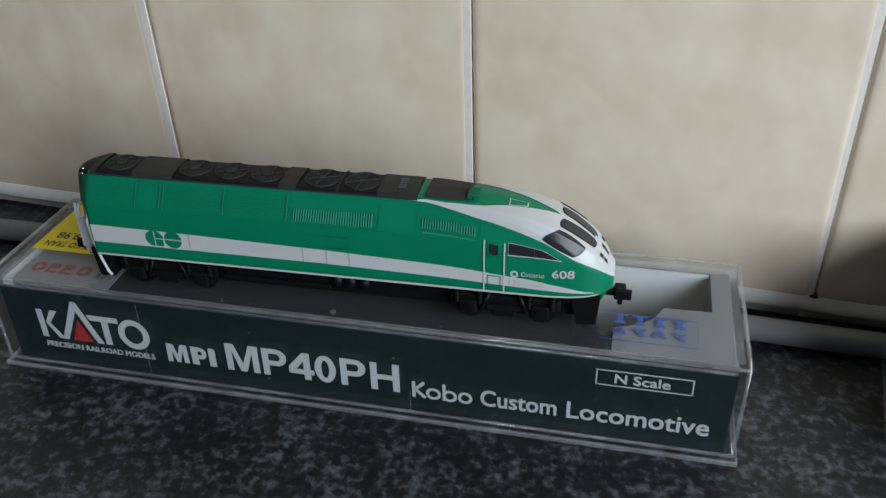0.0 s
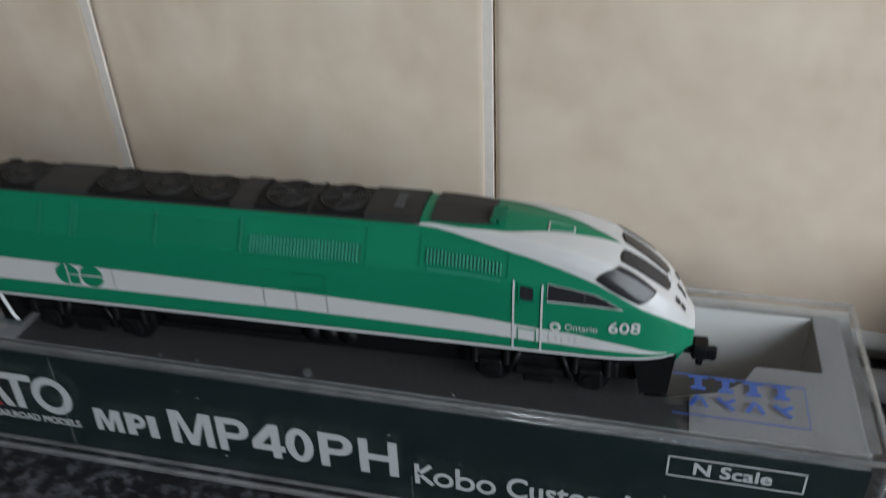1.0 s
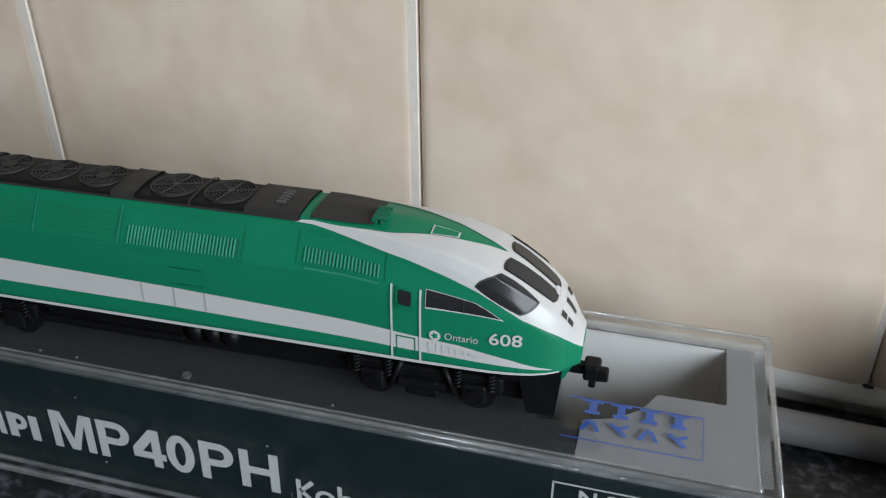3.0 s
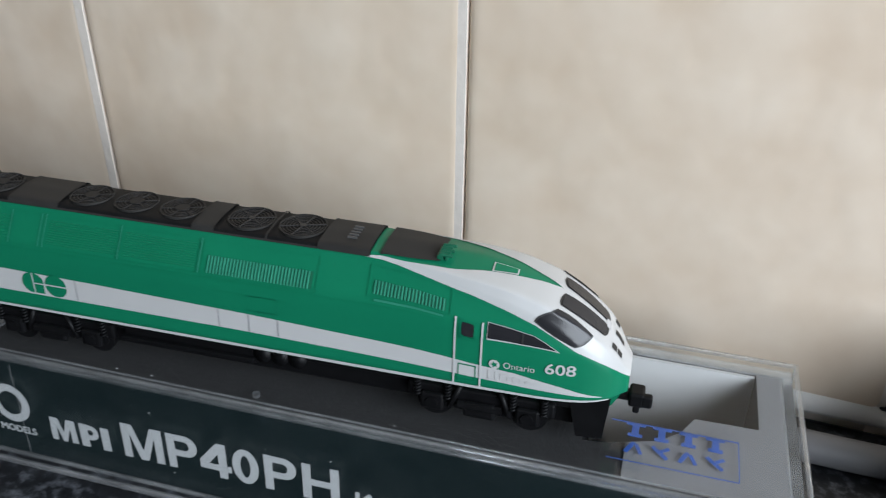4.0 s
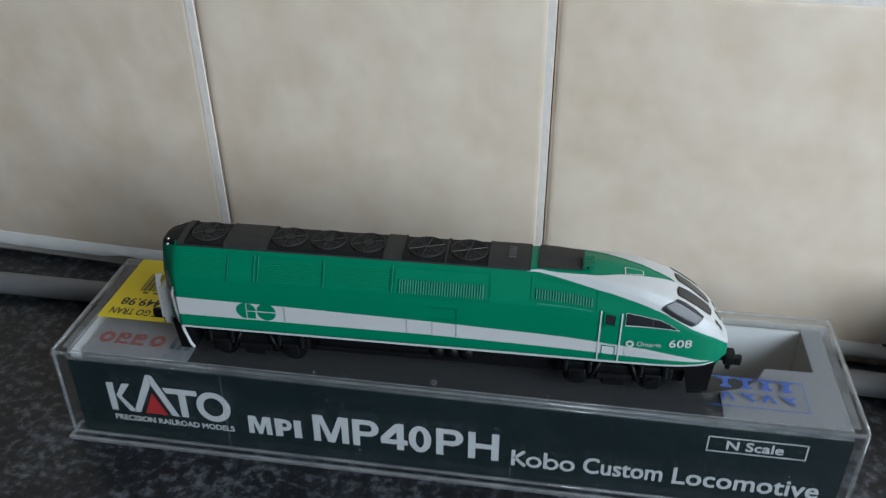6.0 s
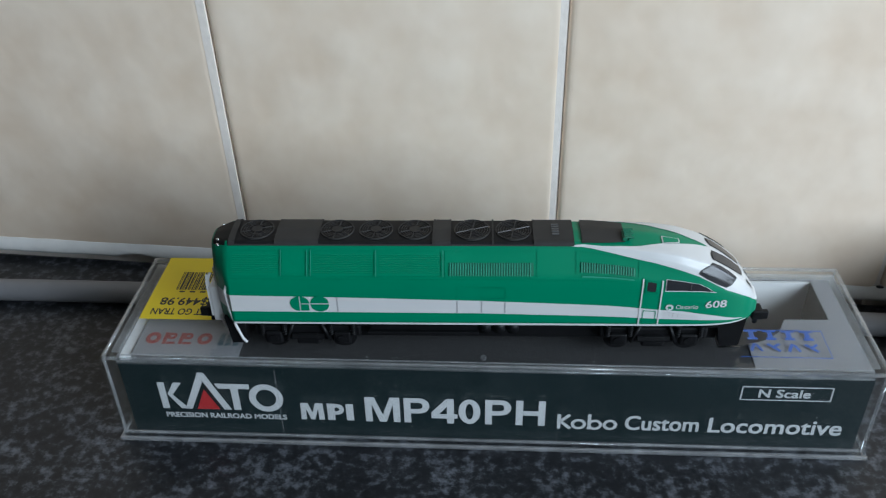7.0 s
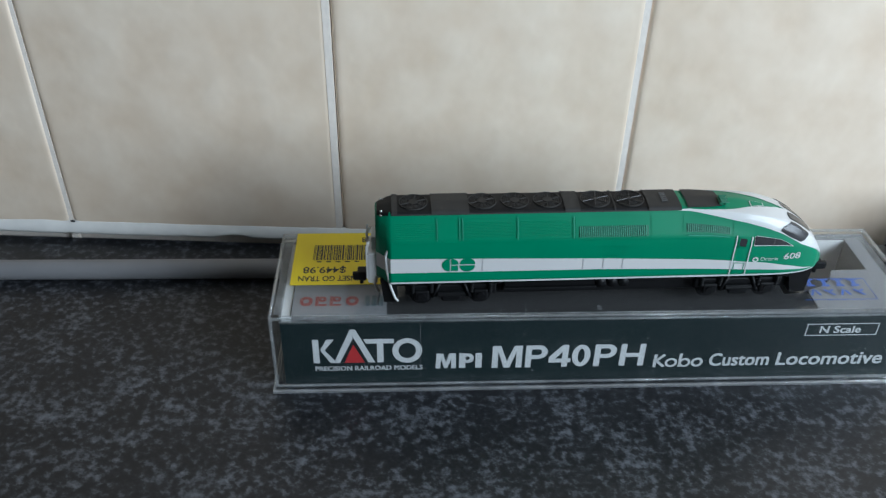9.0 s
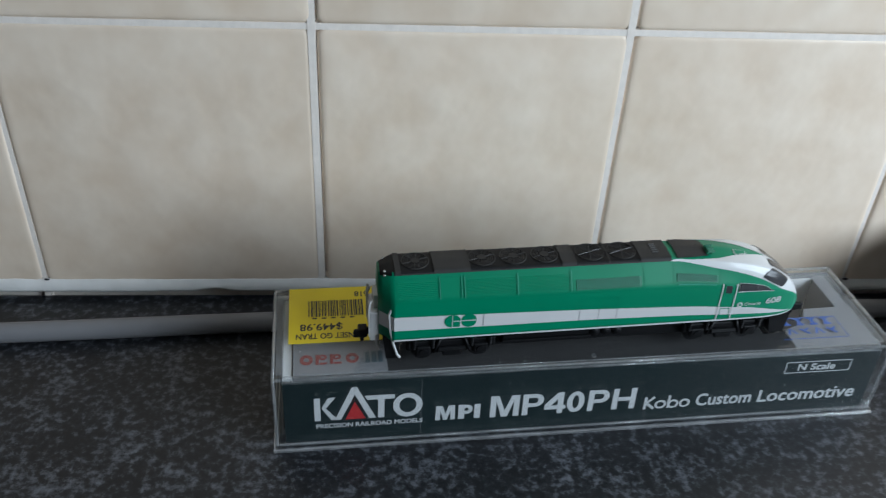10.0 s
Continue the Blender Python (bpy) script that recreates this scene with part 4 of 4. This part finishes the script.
# ---- rear end ----
end = part("end_panel", join(box(0.299 - A0, 0.328 - A0, 0.046, 0.144, 0.072, 0.180, 0.005), box(0.311 - A0, 0.330 - A0, 0.066, 0.124, 0.180, 0.226, 0.004)), WHITE, loco, "white rear end door")
for y0, y1 in ((0.046, 0.051), (0.139, 0.144)):
    part("end_wing", prism([(p - A0, q) for p, q in ((0.296, 0.090), (0.300, 0.090), (0.300, 0.178), (0.304, 0.216), (0.299, 0.220), (0.295, 0.190))], y0, y1, "y"), WHITE, end, "thin white end rail")
part("end_stripe", decal([(0.326, zv(0.440, 0.34)), (0.366, zv(0.440, 0.36))], [(0.326, zv(0.490, 0.34)), (0.366, zv(0.490, 0.36))], 0.0015, 4, 4), WHITE, loco)
for v in (2.25, 3.0, 5.0, 5.75):
    px, py, pz = proud(0.343, v, 0.001)
    bm = bmesh.new()
    bmesh.ops.create_uvsphere(bm, u_segments=14, v_segments=8, radius=0.0044)
    bmesh.ops.translate(bm, verts=bm.verts, vec=(px, py, pz))
    part("rear_lamp", from_bm(bm), STEEL, loco, "small bright rear lamp", smooth=True)
for y, x in ((0.012, 0.372), (0.060, 0.318), (0.130, 0.318), (0.178, 0.372)):
    part("handrail", tube([(x - 0.012 - A0, y, 0.215), (x - 0.020 - A0, y - 0.002, 0.195), (x - 0.016 - A0, y - 0.003, 0.14), (x - 0.006 - A0, y - 0.003, 0.085), (x + 0.006 - A0, y - 0.003, 0.045), (x + 0.014 - A0, y - 0.004, 0.034)], 0.0038, 8), WHITE, loco, "bent white wire handrail", smooth=True)
part("rear_step", prism([(0.335 - A0, 0.105), (0.385 - A0, 0.105), (0.385 - A0, 0.022), (0.345 - A0, 0.022)], 0.020, 0.170, "y"), BLACK, loco, "black rear footplate")


def coupler(x, s):
    return join(box(min(x, x + s * 0.050), max(x, x + s * 0.050), 0.086, 0.104, 0.066, 0.084, 0.003), box(min(x + s * 0.040, x + s * 0.068), max(x + s * 0.040, x + s * 0.068), 0.077, 0.113, 0.060, 0.090, 0.005), box(min(x + s * 0.062, x + s * 0.082), max(x + s * 0.062, x + s * 0.082), 0.077, 0.091, 0.062, 0.088, 0.004), box(min(x + s * 0.050, x + s * 0.062), max(x + s * 0.050, x + s * 0.062), 0.090, 0.100, 0.038, 0.062, 0.003))


part("coupler", coupler(0.335 - A0, -1), BLACK, loco, "black knuckle coupler")
part("coupler", coupler(1.635 - A0, 1), BLACK, loco, "black knuckle coupler")

# ---- underframe ----
part("frame", box(0.37 - A0, 1.60 - A0, 0.030, 0.160, 0.070, 0.108, 0.004), BLACK, loco)
part("centre_sill", box(0.41 - A0, 1.585 - A0, 0.050, 0.140, 0.022, 0.108, 0.004), BLACK, loco)
part("fuel_tank", prism([(0.024, 0.095), (0.166, 0.095), (0.166, 0.052), (0.148, 0.036), (0.042, 0.036), (0.024, 0.052)], 0.705 - A0, 0.975 - A0, "x"), BLACK, loco, "black fuel tank")
part("tank_rail", box(0.70 - A0, 0.98 - A0, 0.014, 0.026, 0.055, 0.066, 0.002), BLACK, loco)
for x in (0.995, 1.030, 1.065):
    part("air_tank", tube([(x - A0, 0.022, 0.072), (x - A0, 0.168, 0.072)], 0.0165, 14), BLACK, loco, smooth=True)
for xc in (0.545, 1.418):
    x0 = xc - A0
    bogie = part("bogie", join(*[join(box(x0 - 0.135, x0 + 0.135, y0, y1, 0.046, 0.080, 0.005), prism([(x0 - 0.070, 0.050), (x0 + 0.070, 0.050), (x0 + 0.045, 0.034), (x0 - 0.045, 0.034)], y0 + 0.001, y1 - 0.001, "y")) for y0, y1 in ((0.019, 0.033), (0.157, 0.171))], box(x0 - 0.045, x0 + 0.045, 0.034, 0.156, 0.042, 0.078)), BLACK, loco, "black moulded truck")
    for q in (-0.0875, 0.0875):
        x = x0 + q
        for y0, y1 in ((0.036, 0.050), (0.140, 0.154)):
            part("wheel", join(disc(x, 0.034, 0.0335, y0, y1, "y", 28), disc(x, 0.034, 0.022, y0 - 0.004, y1 + 0.004, "y", 20)), BLACK, bogie)
        for y0, y1 in ((0.009, 0.021), (0.169, 0.181)):
            part("axle_box", join(box(x - 0.022, x + 0.022, y0, y1, 0.029, 0.066, 0.005), disc(x, 0.046, 0.012, y0 - 0.003 if y0 < 0.1 else y1, y0 if y0 < 0.1 else y1 + 0.003, "y", 14)), BLACK, bogie)
            for sx in (-0.028, 0.028):
                part("spring", tube([(x + sx + 0.0055 * math.cos(0.8 * k), 0.5 * (y0 + y1) + 0.0055 * math.sin(0.8 * k), 0.054 + 0.0009 * k) for k in range(44)], 0.0024, 6), BLACK, bogie, smooth=True)
    for y0, y1 in ((0.008, 0.022), (0.168, 0.182)):
        part("brake_cylinder", join(box(x0 - 0.030, x0 + 0.030, y0, y1, 0.027, 0.060, 0.006), tube([(x0 - 0.040, 0.5 * (y0 + y1), 0.050), (x0 + 0.040, 0.5 * (y0 + y1), 0.050)], 0.009, 10)), BLACK, bogie)
        for sx in (-1, 1):
            part("damper", tube([(x0 + sx * 0.036, 0.5 * (y0 + y1), 0.090), (x0 + sx * 0.056, 0.5 * (y0 + y1), 0.040)], 0.0055, 8), BLACK, bogie, smooth=True)
part("plough", prism([(1.570 - A0, 0.108), (1.645 - A0, 0.108), (1.638 - A0, 0.018), (1.592 - A0, 0.014)], 0.028, 0.162, "y"), BLACK, loco, "black front snow plough")
part("pilot", prism([(1.600 - A0, 0.110), (1.658 - A0, 0.110), (1.648 - A0, 0.088), (1.625 - A0, 0.068)], 0.040, 0.150, "y"), GREEN, loco, "green front pilot")

# ---- a second case at the end of the worktop ----
other = thing("plastic_case", (2.445, 0.60, 0), "clear plastic case lined with dark purple card on the worktop", "case", turn=-8.3)
CW, CD, CH = 0.95, 0.50, 0.40
part("purple_lining", box(0.016, CW - 0.016, -CD + 0.016, -0.016, 0.012, CH - 0.016, 0.006), PURPLE, other, "dark purple card lining")
other_lid = part("clear_lid", join(box(0, CW, -CD, 0, CH - 0.012, CH, 0.004), box(0, 0.010, -CD, 0, 0.012, CH - 0.012), box(0.010, CW, -0.010, 0, 0.012, CH - 0.012), box(0.010, CW, -CD, -CD + 0.010, 0.012, CH - 0.012)), CLEAR_IN, other, "clear plastic lid")
other_lid.visible_shadow = False
for a, b in (((0.005, 0.005 - CD), (0.005, -0.005)), ((0.005, -0.005), (CW - 0.005, -0.005)), ((0.005, 0.005 - CD), (CW - 0.005, 0.005 - CD))):
    part("case_edge", tube([(*a, CH - 0.004), (*b, CH - 0.004)], 0.0046, 8), RIM, other_lid, smooth=True).visible_shadow = False
for a in ((0.005, 0.005 - CD), (0.005, -0.005)):
    part("case_edge", tube([(*a, 0.012), (*a, CH - 0.004)], 0.0046, 8), RIM, other_lid, smooth=True).visible_shadow = False
part("case_flange", box(-0.008, CW, -CD - 0.008, 0.008, 0.0, 0.012, 0.003), RIM, other, "clear plastic base flange").visible_shadow = False

# ---- dark blobs added for the shadowed holes where the joints meet the sealant ----
for k, size in ((0, 0.007), (3, 0.0085), (2, 0.004)):
    bm = bmesh.new()
    bmesh.ops.create_icosphere(bm, subdivisions=2, radius=size)
    for q in bm.verts:
        q.co = Vector((q.co.x * 1.5, q.co.y * 0.5, q.co.z * 0.6)) * (1 + 0.4 * noise.noise(q.co * 90))
        q.co += Vector((JOINT0 + k * PITCH + 0.004, -0.008, 0.080))
    part("hole_spot", from_bm(bm), FOAM, wall, "small dark spot standing in for a hole", smooth=True)

# ---- wall tiles ----
def tile_mesh():
    """A hand-finished tile: rounded corners and a soft pillowed edge."""
    w, r, rings, outline_n = (PITCH - 0.0135) / 2, 0.030, ((0.0, 0.070), (0.0, 0.012), (0.0025, 0.006), (0.007, 0.0025), (0.014, 0.0006), (0.026, 0.0)), 6
    verts, faces = [], []
    for inset, depth in rings:
        for cx, cz, a0 in ((1, 1, 0), (-1, 1, 90), (-1, -1, 180), (1, -1, 270)):
            for k in range(outline_n + 1):
                t = radians(a0 + 90 * k / outline_n)
                verts.append((cx * (w - r) + (r - inset * 0.8) * math.cos(t) - cx * inset * 0.2, depth, cz * (w - r) + (r - inset * 0.8) * math.sin(t) - cz * inset * 0.2))
    n = 4 * (outline_n + 1)
    for j in range(len(rings) - 1):
        faces += [(j * n + k, j * n + (k + 1) % n, (j + 1) * n + (k + 1) % n, (j + 1) * n + k) for k in range(n)]
    faces += [tuple(range((len(rings) - 1) * n, len(rings) * n)), tuple(range(n))[::-1]]
    return mesh("tile", verts, faces, TILE, True)


# grout smeared flush with one tile's edge, with a narrow crack along the next
for col in range(-5, 10):
    line = new("grout_line", mesh("grout_line", *box(-0.020, 0.0054, 0.0022, 0.030, -0.3, COURSE + 3.6 * PITCH), GROUT))
    line.parent = wall
    line.matrix_basis = pose((JOINT0 + col * PITCH) * U, 0, 0, 0, 0, 0)
for row in range(4):
    line = new("grout_line", mesh("grout_line", *box(JOINT0 - 5 * PITCH, JOINT0 + 9 * PITCH, 0.0032, 0.030, -0.012, 0.010), GROUT))
    line.parent = wall
    line.matrix_basis = pose(0, 0, (COURSE + row * PITCH) * U, 0, 0, 0)
TILE_MESH = tile_mesh()
rt = random.Random(3)
for row in range(4):
    for col in range(-5, 9):
        tile = new("tile", TILE_MESH)
        tile.parent = wall
        tile.matrix_basis = pose((JOINT0 + (col + 0.5) * PITCH + rt.uniform(-0.003, 0.003)) * U, (-0.002 + rt.uniform(0, 0.003)) * U, (COURSE + (row - 0.5) * PITCH) * U, rt.uniform(-0.25, 0.25), rt.uniform(-0.15, 0.15), rt.uniform(-0.25, 0.25))
